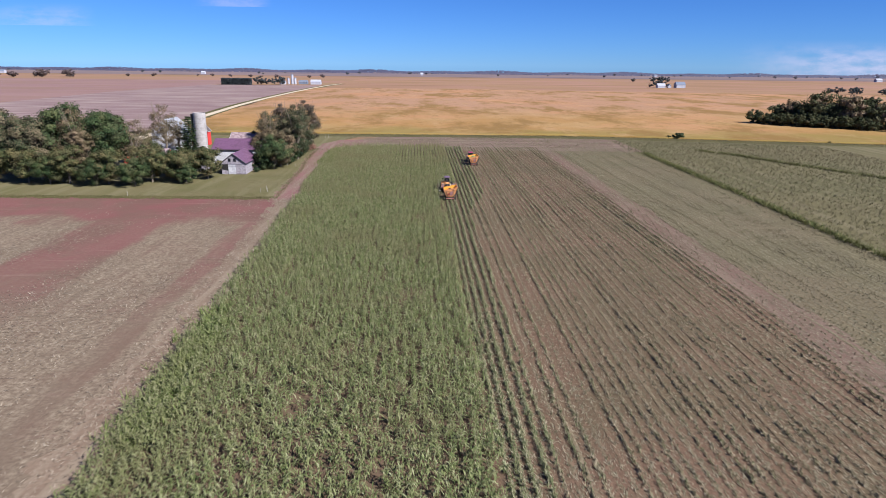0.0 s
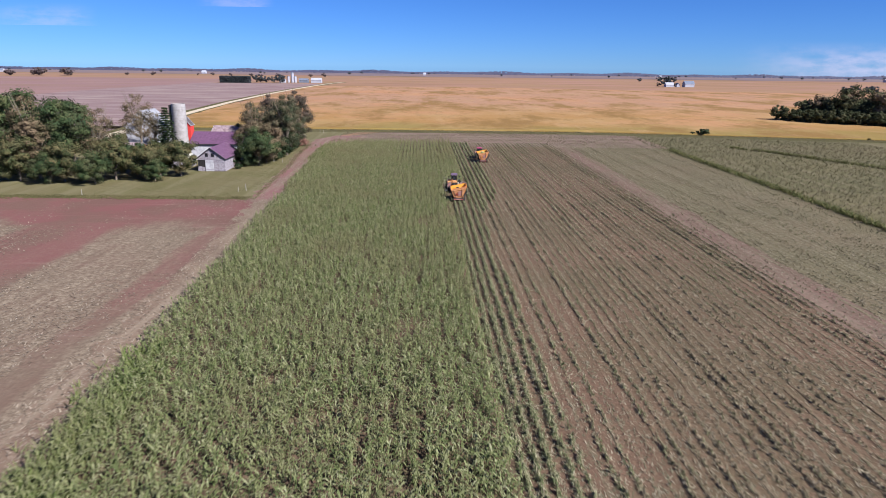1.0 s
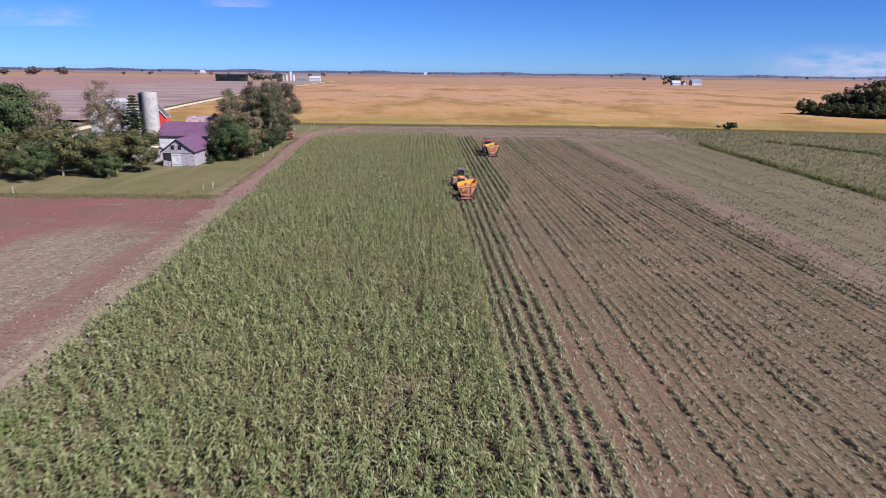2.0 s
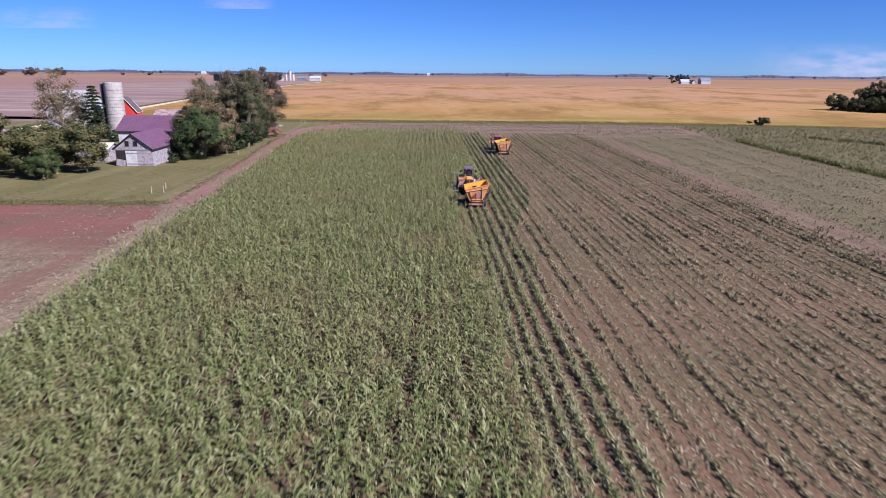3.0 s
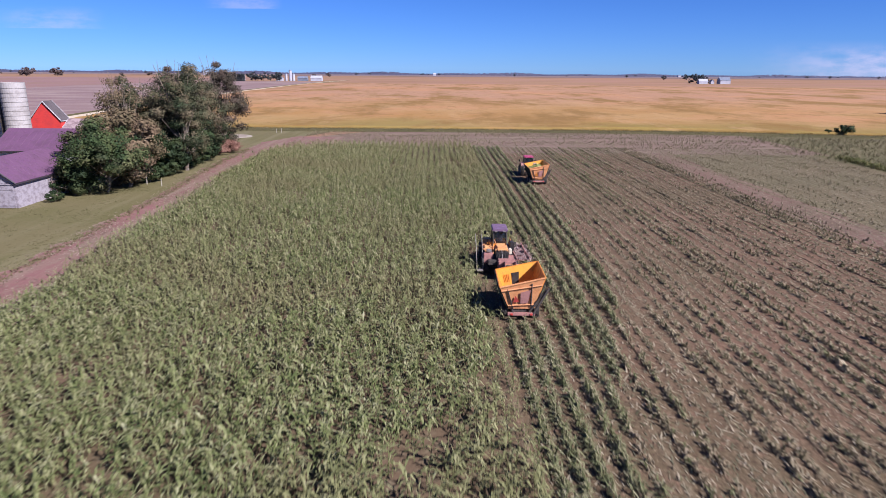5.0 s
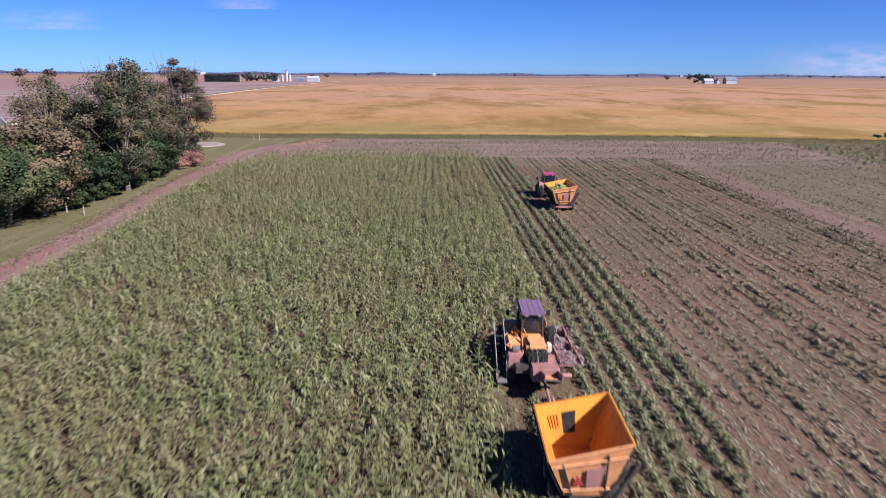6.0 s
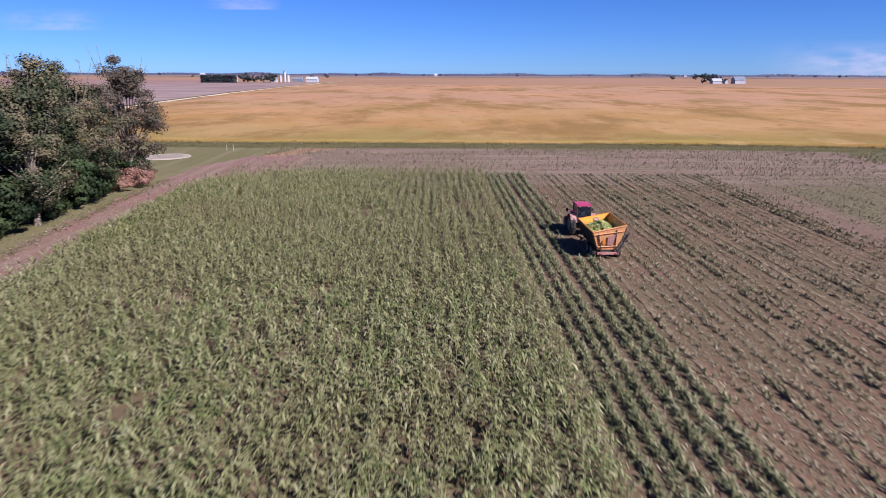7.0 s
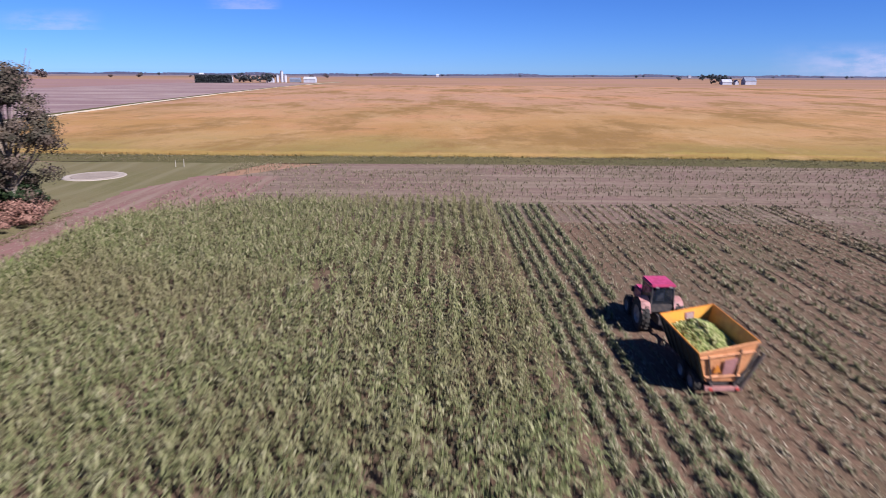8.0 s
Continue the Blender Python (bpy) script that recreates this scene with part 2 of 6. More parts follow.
M_CUT_GREEN = foliage("cut_stalk_green", [(0.076, 0.096, 0.040), (0.138, 0.150, 0.066), (0.220, 0.208, 0.114), (0.360, 0.318, 0.215)], 0.05, (0.130, 0.130, 0.062))
M_SIDE_LEAF = foliage("side_crop_leaf", [(0.064, 0.070, 0.030), (0.106, 0.098, 0.048), (0.152, 0.126, 0.074), (0.215, 0.176, 0.118)], 0.022, (0.140, 0.106, 0.066))
M_GRASS = foliage("grass_blade", [(0.040, 0.057, 0.015), (0.074, 0.088, 0.024), (0.135, 0.128, 0.048), (0.202, 0.175, 0.074)], 0.06, (0.094, 0.094, 0.034))
M_WEED = foliage("green_weed", [(0.070, 0.105, 0.026), (0.115, 0.145, 0.040), (0.170, 0.180, 0.066)], 0.12, (0.150, 0.140, 0.062))
M_LAWN_BLADE = foliage("lawn_blade", [(0.092, 0.096, 0.036), (0.136, 0.122, 0.056), (0.195, 0.160, 0.088)], 0.1, (0.160, 0.128, 0.070), 0.3)
M_GOLD_LEAF = foliage("ripe_crop_leaf", [(0.150, 0.112, 0.036), (0.225, 0.160, 0.055), (0.290, 0.200, 0.078), (0.340, 0.240, 0.105)], 0.03, (0.238, 0.179, 0.053))
LEAVES = {
    "green": foliage("leaf_green", [(0.012, 0.026, 0.009), (0.028, 0.048, 0.016), (0.054, 0.072, 0.026), (0.098, 0.100, 0.042)], 0.22, (0.100, 0.078, 0.046), 0.08, None, 0.36),
    "olive": foliage("leaf_olive", [(0.019, 0.029, 0.010), (0.045, 0.054, 0.019), (0.082, 0.080, 0.032), (0.136, 0.106, 0.050)], 0.25, (0.128, 0.092, 0.050), 0.08, None, 0.42),
    "brown": foliage("leaf_brown", [(0.050, 0.042, 0.020), (0.106, 0.078, 0.044), (0.162, 0.112, 0.070), (0.221, 0.154, 0.102)], 0.3, (0.078, 0.078, 0.036), 0.1, None, 0.42),
    "mauve": foliage("leaf_dull_brown", [(0.025, 0.024, 0.014), (0.059, 0.045, 0.034), (0.105, 0.074, 0.058), (0.162, 0.112, 0.088)], 0.3, (0.034, 0.045, 0.021), 0.1, None, 0.36),
    "grey": foliage("leaf_grey_green", [(0.013, 0.025, 0.010), (0.032, 0.046, 0.020), (0.083, 0.074, 0.040), (0.152, 0.116, 0.074)], 0.22, (0.138, 0.100, 0.066), 0.08, None, 0.36),
    # Dark green, deepened further to stand for shade beneath the taller crowns.
    "dark": foliage("leaf_dark", [(0.010, 0.019, 0.008), (0.022, 0.037, 0.013), (0.042, 0.060, 0.021)], 0.2, (0.046, 0.044, 0.019), 0.06, None, 0.4),
    "red": foliage("leaf_reddish", [(0.150, 0.072, 0.056), (0.215, 0.110, 0.084), (0.280, 0.160, 0.122)], 0.4, (0.240, 0.140, 0.104)),
    "wood": foliage("leaf_wood", [(0.030, 0.040, 0.018), (0.052, 0.060, 0.026), (0.082, 0.082, 0.038), (0.122, 0.108, 0.056)], 0.06, (0.096, 0.078, 0.044), 0.3, None, 0.16),
    # Bluish haze of distance is put into the next two leaf colours.
    "far": foliage("leaf_far_hazy", [(0.038, 0.048, 0.050), (0.048, 0.056, 0.060), (0.060, 0.066, 0.076)], 0.05, (0.058, 0.056, 0.070), 0.3),
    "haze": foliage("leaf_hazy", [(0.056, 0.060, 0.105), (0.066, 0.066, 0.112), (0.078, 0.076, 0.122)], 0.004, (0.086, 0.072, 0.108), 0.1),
    "shrub": foliage("leaf_shrub", [(0.052, 0.040, 0.044), (0.086, 0.060, 0.060), (0.122, 0.088, 0.080)], 0.05, (0.066, 0.060, 0.056), 0.1),
}
M_BARK = plain("bark", (0.141, 0.106, 0.079), (0.238, 0.202, 0.167), 0.95, bumps=0.8)
M_ORANGE = plain("orange_paint", (0.581, 0.211, 0.026), (0.484, 0.167, 0.026), 0.5, scale=1.6)
M_YELLOW = plain("yellow_paint", (0.651, 0.317, 0.040), (0.546, 0.246, 0.040), 0.5, scale=1.6)
M_HOOD = plain("sunlit_orange_paint", (0.598, 0.299, 0.123), (0.475, 0.220, 0.088), 0.5, scale=2.0)
M_RUSTY = plain("worn_orange_paint", (0.581, 0.264, 0.114), (0.458, 0.194, 0.079), 0.6, scale=2.5)
M_PINKISH = plain("faded_red_paint", (0.345, 0.165, 0.148), (0.230, 0.115, 0.105), 0.65, scale=2.5)
M_FRAME = plain("dark_frame_steel", (0.040, 0.035, 0.035), (0.079, 0.062, 0.053), 0.6, scale=4)
# Near-black colour that stands for the shade on the wagons' left walls.
M_SHADE_SKIN = plain("shade_side_paint", (0.020, 0.026, 0.022), (0.036, 0.034, 0.030), 0.6, scale=3)
M_HUSK = foliage("dry_husk", [(0.190, 0.130, 0.130), (0.290, 0.205, 0.200), (0.400, 0.310, 0.285)], 0.5, (0.250, 0.160, 0.155), 0.15)
M_TYRE = plain("tyre_rubber", (0.019, 0.018, 0.017), (0.062, 0.048, 0.040), 0.9, scale=4)
M_RIM = plain("pale_rim", (0.352, 0.317, 0.282), (0.229, 0.185, 0.158), 0.6, scale=4)
M_ROOF_GREY = plain("grey_cab_roof", (0.165, 0.100, 0.165), (0.135, 0.085, 0.138), 0.55, scale=2)
M_RED = plain("red_paint", (0.400, 0.045, 0.115), (0.300, 0.035, 0.090), 0.4, scale=2)
M_STEEL = plain("bare_steel", (0.370, 0.334, 0.317), (0.246, 0.211, 0.194), 0.45, 0.6, scale=5)
M_BLACK = plain("black_plate", (0.018, 0.016, 0.016), (0.035, 0.031, 0.031), 0.5)
M_PALE = plain("pale_label", (0.484, 0.396, 0.370), (0.396, 0.317, 0.299), 0.6)
M_CREAM = plain("cream_steel", (0.563, 0.521, 0.436), (0.465, 0.422, 0.352), 0.5)
M_LAMP = plain("red_lamp", (0.420, 0.060, 0.050), None, 0.3)
M_EAR = foliage("corn_ear", [(0.085, 0.120, 0.028), (0.185, 0.220, 0.062), (0.310, 0.320, 0.122), (0.470, 0.430, 0.220)], see_through=0)
M_ROOF = plain("purple_brown_roof_sheet", (0.124, 0.059, 0.112), (0.102, 0.050, 0.090), 0.5, scale=0.8)
M_ROOF_OLD = plain("old_roof_sheet", (0.296, 0.218, 0.232), (0.141, 0.092, 0.099), 0.7, scale=1.2)
M_BOARD = plain("weathered_white_board", (0.300, 0.268, 0.305), (0.185, 0.155, 0.180), 0.85, scale=2.2, bumps=0.5)
M_WHITE = plain("white_board", (0.470, 0.455, 0.490), (0.340, 0.325, 0.360), 0.75, scale=1.1)
M_TRIM = plain("dark_trim", (0.044, 0.035, 0.044), None, 0.6)
M_BARN_RED = plain("red_barn_board", (0.528, 0.040, 0.035), (0.422, 0.035, 0.035), 0.7, scale=0.8)
M_CONCRETE = plain("silo_stave", (0.350, 0.322, 0.325), (0.262, 0.235, 0.235), 0.85, scale=0.7, bumps=0.3)
M_DARK_ROOF = plain("dark_grey_roof", (0.085, 0.070, 0.075), (0.060, 0.050, 0.055), 0.7, scale=0.6)
M_GREY_ROOF = plain("grey_roof", (0.282, 0.282, 0.310), (0.211, 0.211, 0.239), 0.5, scale=0.3)
M_WOOD = plain("weathered_post", (0.324, 0.296, 0.246), (0.211, 0.183, 0.148), 0.9, scale=4)


def glass_material():
    m, t, b = material("window_glass", 0.08, 0.6)
    b.inputs["Base Color"].default_value = (0.012, 0.014, 0.02, 1)
    return m


def cab_glass_material():
    """Tinted glass that lets half the light through."""
    m, t, b = material("cab_glass", 0.05, 0.6)
    b.inputs["Base Color"].default_value = (0.02, 0.025, 0.035, 1)
    tr = t.nodes.new("ShaderNodeBsdfTransparent")
    tr.inputs[0].default_value = (0.75, 0.8, 0.85, 1)
    s = t.nodes.new("ShaderNodeMixShader")
    s.inputs[0].default_value = 0.35
    t.links.new(tr.outputs[0], s.inputs[1])
    t.links.new(b.outputs[0], s.inputs[2])
    t.links.new(s.outputs[0], t.nodes["Material Output"].inputs[0])
    return m


M_GLASS = glass_material()
M_CAB_GLASS = cab_glass_material()
M_PAD_FLOOR = earth("pad_gravel", (0.235, 0.190, 0.160), (0.205, 0.165, 0.140), (0.28, 0.24, 0.205), 0.4, 4.0)


def cloud_material(name, most):
    m, t, b = material(name, 1.0, 0.0)
    tr = t.nodes.new("ShaderNodeBsdfTransparent")
    em = t.nodes.new("ShaderNodeEmission")
    em.inputs[0].default_value = (0.80, 0.74, 0.95, 1)
    em.inputs[1].default_value = 0.46
    s = t.nodes.new("ShaderNodeMixShader")
    a = ramp(t, noise_tex(t, 0.004, 7, coords(t, (1, 1, 3.0)), 0.62), 0.28, 0.66, 0, most)
    uv = t.nodes.new("ShaderNodeTexCoord")
    sp = t.nodes.new("ShaderNodeSeparateXYZ")
    t.links.new(uv.outputs["Generated"], sp.inputs[0])
    a = calc(t, "MULTIPLY", a, ramp(t, sp.outputs[2], 1.0, 0.35))
    for lo, hi in ((0.0, 0.4), (1.0, 0.75)):
        a = calc(t, "MULTIPLY", a, ramp(t, sp.outputs[0], lo, hi))
    t.links.new(a, s.inputs[0])
    t.links.new(tr.outputs[0], s.inputs[1])
    t.links.new(em.outputs[0], s.inputs[2])
    t.links.new(s.outputs[0], t.nodes["Material Output"].inputs[0])
    return m


M_CLOUD = cloud_material("cloud_white", 0.6)
M_WISP = cloud_material("cloud_wisp", 0.28)
# Far buildings: distance haze is tinted into both the board and roof colour.
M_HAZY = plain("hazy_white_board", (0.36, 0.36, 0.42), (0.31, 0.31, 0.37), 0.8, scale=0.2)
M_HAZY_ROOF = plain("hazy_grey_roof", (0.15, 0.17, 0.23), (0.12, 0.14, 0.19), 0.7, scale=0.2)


# ---- building helpers ----
def mesh_of(name, verts, faces, mat, smooth=False):
    """A mesh from arrays of vertices and of faces that all have the same number of corners."""
    verts, faces = np.asarray(verts, np.float32), np.asarray(faces, np.int32)
    me = bpy.data.meshes.new(name)
    n, k = faces.shape
    me.vertices.add(len(verts))
    me.vertices.foreach_set("co", verts.ravel())
    me.loops.add(n * k)
    me.loops.foreach_set("vertex_index", faces.ravel())
    me.polygons.add(n)
    me.polygons.foreach_set("loop_start", np.arange(0, n * k, k, dtype=np.int32))
    me.polygons.foreach_set("use_smooth", np.full(n, smooth))
    me.update(calc_edges=True)
    me.materials.append(mat)
    return me


def part(name, bm, mat, parent=None, label="", smooth=False):
    """One mesh object from a bmesh, under a thing or a part."""
    me = bpy.data.meshes.new(name)
    bmesh.ops.recalc_face_normals(bm, faces=bm.faces[:])
    bm.to_mesh(me)
    bm.free()
    me.materials.append(mat)
    for p in me.polygons:
        p.use_smooth = smooth
    ob = new(name, me)
    if parent is not None:
        ob.parent = parent
    if label:
        ob["label"] = label
    return ob


def box(bm, size, at, turn=(0, 0, 0), bevel=0.0):
    tmp = bmesh.new()
    bmesh.ops.create_cube(tmp, size=1)
    bmesh.ops.scale(tmp, vec=size, verts=tmp.verts[:])
    if bevel:
        bmesh.ops.bevel(tmp, geom=tmp.edges[:], offset=bevel, segments=2, affect="EDGES")
    bmesh.ops.transform(tmp, matrix=pose(*at, *turn), verts=tmp.verts[:])
    me = bpy.data.meshes.new("tmp")
    tmp.to_mesh(me)
    tmp.free()
    bm.from_mesh(me)
    bpy.data.meshes.remove(me)


def tube(bm, a, b, r0, r1=None, n=8):
    """A round bar from a to b."""
    a, b = Vector(a), Vector(b)
    d = b - a
    m = Matrix.Translation((a + b) / 2) @ d.to_track_quat("Z", "Y").to_matrix().to_4x4()
    bmesh.ops.create_cone(bm, cap_ends=True, segments=n, radius1=r0, radius2=r0 if r1 is None else r1, depth=d.length, matrix=m)


def plate(bm, corners, thick):
    """A flat plate through four corners, with thickness to the back."""
    cs = [Vector(c) for c in corners]
    nrm = (cs[1] - cs[0]).cross(cs[2] - cs[0]).normalized() * thick
    a = [bm.verts.new(c) for c in cs]
    b = [bm.verts.new(c - nrm) for c in cs]
    k = len(cs)
    bm.faces.new(a)
    bm.faces.new(b[::-1])
    for i in range(k):
        j = (i + 1) % k
        bm.faces.new((a[j], a[i], b[i], b[j]))


def lathe(bm, profile, n=24, axis="X", at=(0, 0, 0)):
    """Turns a profile of (along, radius) about an axis through at."""
    rings = []
    for s, r in profile:
        ring = []
        for i in range(n):
            a = 2 * math.pi * i / n
            p = (s, r * math.cos(a), r * math.sin(a)) if axis == "X" else (r * math.cos(a), r * math.sin(a), s)
            ring.append(bm.verts.new((p[0] + at[0], p[1] + at[1], p[2] + at[2])))
        rings.append(ring)
    for p, q in zip(rings, rings[1:]):
        for i in range(n):
            j = (i + 1) % n
            bm.faces.new((p[i], p[j], q[j], q[i]))


def thing(name, at, label, category, group="", kind="", turn=0.0):
    ob = new(name)
    ob.matrix_basis = pose(*at, 0, 0, turn)
    return tagged(ob, label, category, group, kind)


def lerp_table(table, v):
    xs, ys = zip(*table)
    return float(np.interp(v, xs, ys))


def land(y):
    """The land falls away gently beyond the fields."""
    return np.interp(y, (330, 600, 950, 1500, 2430, 4600), (0, -0.4, -1.2, -3.0, -8.0, -26.0))


def sheet(name, mat, rows, z, label, category, cols=8, along="y", kind="structure", fall=True):
    """A strip of ground: rows of (position along, from, to) across."""
    vs, fs = [], []
    for s, a, b in rows:
        for i in range(cols + 1):
            c = a + (b - a) * i / cols
            x, y = (c, s) if along == "y" else (s, c)
            vs.append((x, y, z + (float(land(y)) if fall else 0)))
    for r in range(len(rows) - 1):
        for i in range(cols):
            k = r * (cols + 1) + i
            f = (k, k + 1, k + cols + 2, k + cols + 1)
            fs.append(f if along == "y" else f[::-1])
    return tagged(new(name, mesh_of(name, vs, fs, mat)), label, category, kind=kind)


# ---- plan of the fields, metres ----
ROW = 0.965
SKEW = -0.026  # the rows lean a little to the west going north
CORN_LEFT = [(15, -19.3), (33, -20.0), (59, -21.4), (88, -22.5), (121, -24.6), (133, -24.8), (155, -26.8), (165, -27.0), (195, -28.8), (213, -29.2), (219, -26.5), (223, -20), (224.5, -13)]
CORN_RIGHT = [(15, 10.4), (33, 10.0), (64, 9.0), (84, 8.4), (105, 7.9), (117, 7.5), (127, 7.2), (144.5, 6.7), (146.5, 10.2), (180, 9.3), (225, 8.2)]
TRACK_LEFT = [(100, -29), (132, -30.2), (158, -31.7), (170, -32.2), (187, -34.2), (208, -35.4), (220, -36.0), (232, -35.4), (240, -32), (255, -26)]
DITCH = [(-300, 263), (-60, 257.0), (-37, 256.0), (4, 256.2), (37, 256.0), (64, 254.5), (84, 251.5), (114, 246), (151, 239), (240, 222), (400, 190)]
FIELD_END = 224.5


def skewed(u, y):
    """The x of a row that passes u at the harvester, further up or down the field."""
    return u + SKEW * (y - 130)



def ragged(y, size=0.5, seed=0.0):
    return size * (noise.noise((y * 0.35, seed, 0)) + 0.6 * noise.noise((y * 1.3, seed, 5)))


def steps(a, b, n):
    return [a + (b - a) * i / n for i in range(n + 1)]


# open land to the horizon, one sheet
ys = [-400, -100, 0, 100, 200, 300, 420] + [420 + 60 * i for i in range(1, 30)] + [2400, 2800, 3300, 3900, 4600]
sheet("ground", M_GROUND, [(y, -4300, 4300) for y in ys], -0.06, "pale tan harvested farmland reaching the horizon", "ground", 24)

# near fields
sheet("stubble_field", M_STUBBLE, [(y, -150, lerp_table(CORN_LEFT, y) + 1.5) for y in steps(-20, 132, 40)], 0.0, "reddish bare soil with pale straw in bands", "field", 24)
sheet("corn_soil", M_CORN_SOIL, [(y, lerp_table(CORN_LEFT, y) - 0.3, lerp_table(CORN_RIGHT, y)) for y in steps(-20, FIELD_END, 60)], 0.012, "brown soil under standing corn", "soil", 6)


def field_noise(xs, ys, scale, seed):
    """Smooth patches over the field from a few waves."""
    r = np.random.default_rng(seed)
    v = np.zeros(len(xs))
    for i in range(7):
        a = r.uniform(0, 6.28)
        k = r.uniform(0.6, 1.8) * scale
        v += np.sin((xs * math.cos(a) + ys * math.sin(a)) * k + r.uniform(0, 6.28))
    return v / 3.0


def ridged_soil(name, mat, left, right, height, label):
    """Soil hilled up along every row, steeper on one side and uneven along it."""
    rng = np.random.default_rng(17)
    offs = np.array((-0.42, -0.2, -0.1, 0.08, 0.26))
    shape = np.array((0.0, 0.1, 1.0, 0.8, 0.25))
    k0, k1 = math.ceil(left / ROW), math.floor(right / ROW)
    ys = np.concatenate([np.arange(-20, 22, 6.0), np.arange(22, FIELD_END, 0.55 if height > 0.03 else 1.1), [FIELD_END]])
    amp = rng.uniform(0.4, 1.2, k1 - k0 + 1)
    cols = []
    for k in range(k0, k1 + 1):
        wob = np.convolve(rng.normal(0, 1, len(ys) + 6), np.ones(7) / 4, "valid")
        lump = np.clip(0.75 + 0.5 * rng.normal(0, 0.7, len(ys)) + 0.2 * wob, 0.05, 1.6) * height * amp[k - k0] * np.clip(0.7 + 0.8 * field_noise(np.full(len(ys), k * 3.1), ys * 0.6, 0.4, 51), 0.0, 1.4)
        for o, h in zip(offs, shape):
            x = skewed(k * ROW + o * ROW, ys) + (0.05 * wob if 0 < h else 0)
            cols.append(np.stack([np.broadcast_to(x, ys.shape), ys, 0.008 + lump * h], 1))
    v = np.stack(cols, 1)
    n, w = v.shape[:2]
    i = np.arange(n - 1)[:, None] * w + np.arange(w - 1)[None]
    f = np.stack([i, i + 1, i + w + 1, i + w], -1).reshape(-1, 4)
    tagged(new(name, mesh_of(name, v.reshape(-1, 3), f, mat)), label, "soil", kind="structure")


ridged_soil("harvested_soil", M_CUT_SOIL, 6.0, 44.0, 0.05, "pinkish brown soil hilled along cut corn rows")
sheet("bare_strip", M_BARE_STRIP, [(y, skewed(42.8, y) + ragged(y * 0.2, 0.7, 5), skewed(48.4, y) + ragged(y * 0.2, 0.9, 8)) for y in steps(-20, FIELD_END, 80)], 0.014, "bare reddish soil strip along the rows", "soil", 3)
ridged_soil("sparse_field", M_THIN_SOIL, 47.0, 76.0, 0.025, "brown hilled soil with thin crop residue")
sheet("headland", M_HEADLAND, [(x, FIELD_END - 9 - 0.25 * max(0.0, -18 - x) + ragged(x, 0.8, 4), lerp_table(DITCH, x) - max(0.0, -16 - x) * 1.25 + ragged(x, 0.8, 9)) for x in steps(-31, 77, 160)], 0.015, "bare pinkish headland across the row ends", "field", 10, "x")
sheet("track", M_TRACK, [(y, lerp_table(TRACK_LEFT, y) + ragged(y, 1.3, 2), min(lerp_table(CORN_LEFT, y) + 2.0, -20.0)) for y in steps(129, 243, 180)], 0.016, "reddish worn field track along the corn", "track", 6)
sheet("straw_edge", M_STRAW_EDGE, [(y, lerp_table(CORN_LEFT, y) - 3.6 + ragged(y, 1.7, 7), lerp_table(CORN_LEFT, y) + 1.0) for y in steps(-20, 130, 260)], 0.018, "pale straw strip along the standing corn", "field", 6)
sheet("lawn", M_LAWN, [(y, -220, lerp_table(TRACK_LEFT, y) + 0.9) for y in steps(132, 256, 50)], 0.013, "mown green lawn of the farmyard", "lawn", 24)
sheet("side_field", M_SIDE_CROP, [(x, -20, lerp_table(DITCH, x)) for x in steps(72.5, 260, 40)], 0.004, "yellow-green crop field", "field", 10, "x")
sheet("verge", M_VERGE, [(x, lerp_table(DITCH, x) - 0.4, lerp_table(DITCH, x) + 10) for x in steps(-290, 300, 60)], 0.03, "rough green grass verge along the field end", "verge", 4, "x")
sheet("lawn_fringe", M_VERGE, [(x, 130.6 + ragged(x, 1.2, 11), 133.6 + ragged(x, 1.2, 13)) for x in steps(-150, -30.5, 240)], 0.017, "rough dry grass fringe of the lawn", "grass", 3, "x")
sheet("pad_apron", M_LAWN, [(x, 226 + ragged(x, 3, 3), 256.0) for x in steps(-60, -36, 60)], 0.022, "short dry grass beside the gravel pad", "grass", 8, "x")


def gold_field():
    """A ripe crop standing about waist high, its top uneven, its front an edge of leaves."""
    xs = np.concatenate([np.arange(-140, 260, 3.0), np.arange(260, 560, 10.0)])
    d = np.concatenate([[0.0, 0.02, 0.6], np.arange(2, 40, 2.0), np.arange(40, 160, 5.0), np.arange(160, 420, 20.0), np.arange(420, 560, 35.0)])
    vs, fs = [], []
    for j, dd in enumerate(d):
        for i, x in enumerate(xs):
            y = lerp_table(DITCH, x) + 8.5 + dd
            xx = max(x, road_x(y) + 6.0) if x < -60 else x
            h = 0.0 if j == 0 else (0.3 if j == 1 else 0.75)
            h += 0.22 * noise.noise((xx * 0.25, y * 0.25, 0)) + 0.3 * noise.noise((xx * 0.03, y * 0.05, 3)) if j > 1 else 0
            vs.append((xx, y, max(h, 0) + 0.02 + float(land(y))))
    w = len(xs)
    for j in range(len(d) - 1):
        for i in range(w - 1):
            k = j * w + i
            fs.append((k, k + 1, k + w + 1, k + w))
    return tagged(new("ripe_field", mesh_of("ripe_field", vs, fs, M_GOLD, True)), "golden ripe soybean field", "field", kind="structure")


ROAD = [(215, -104), (290, -113), (360, -121), (441, -129), (540, -135), (680, -140), (800, -142), (900, -142), (1000, -135)]


def road_x(y):
    return lerp_table(ROAD, y)


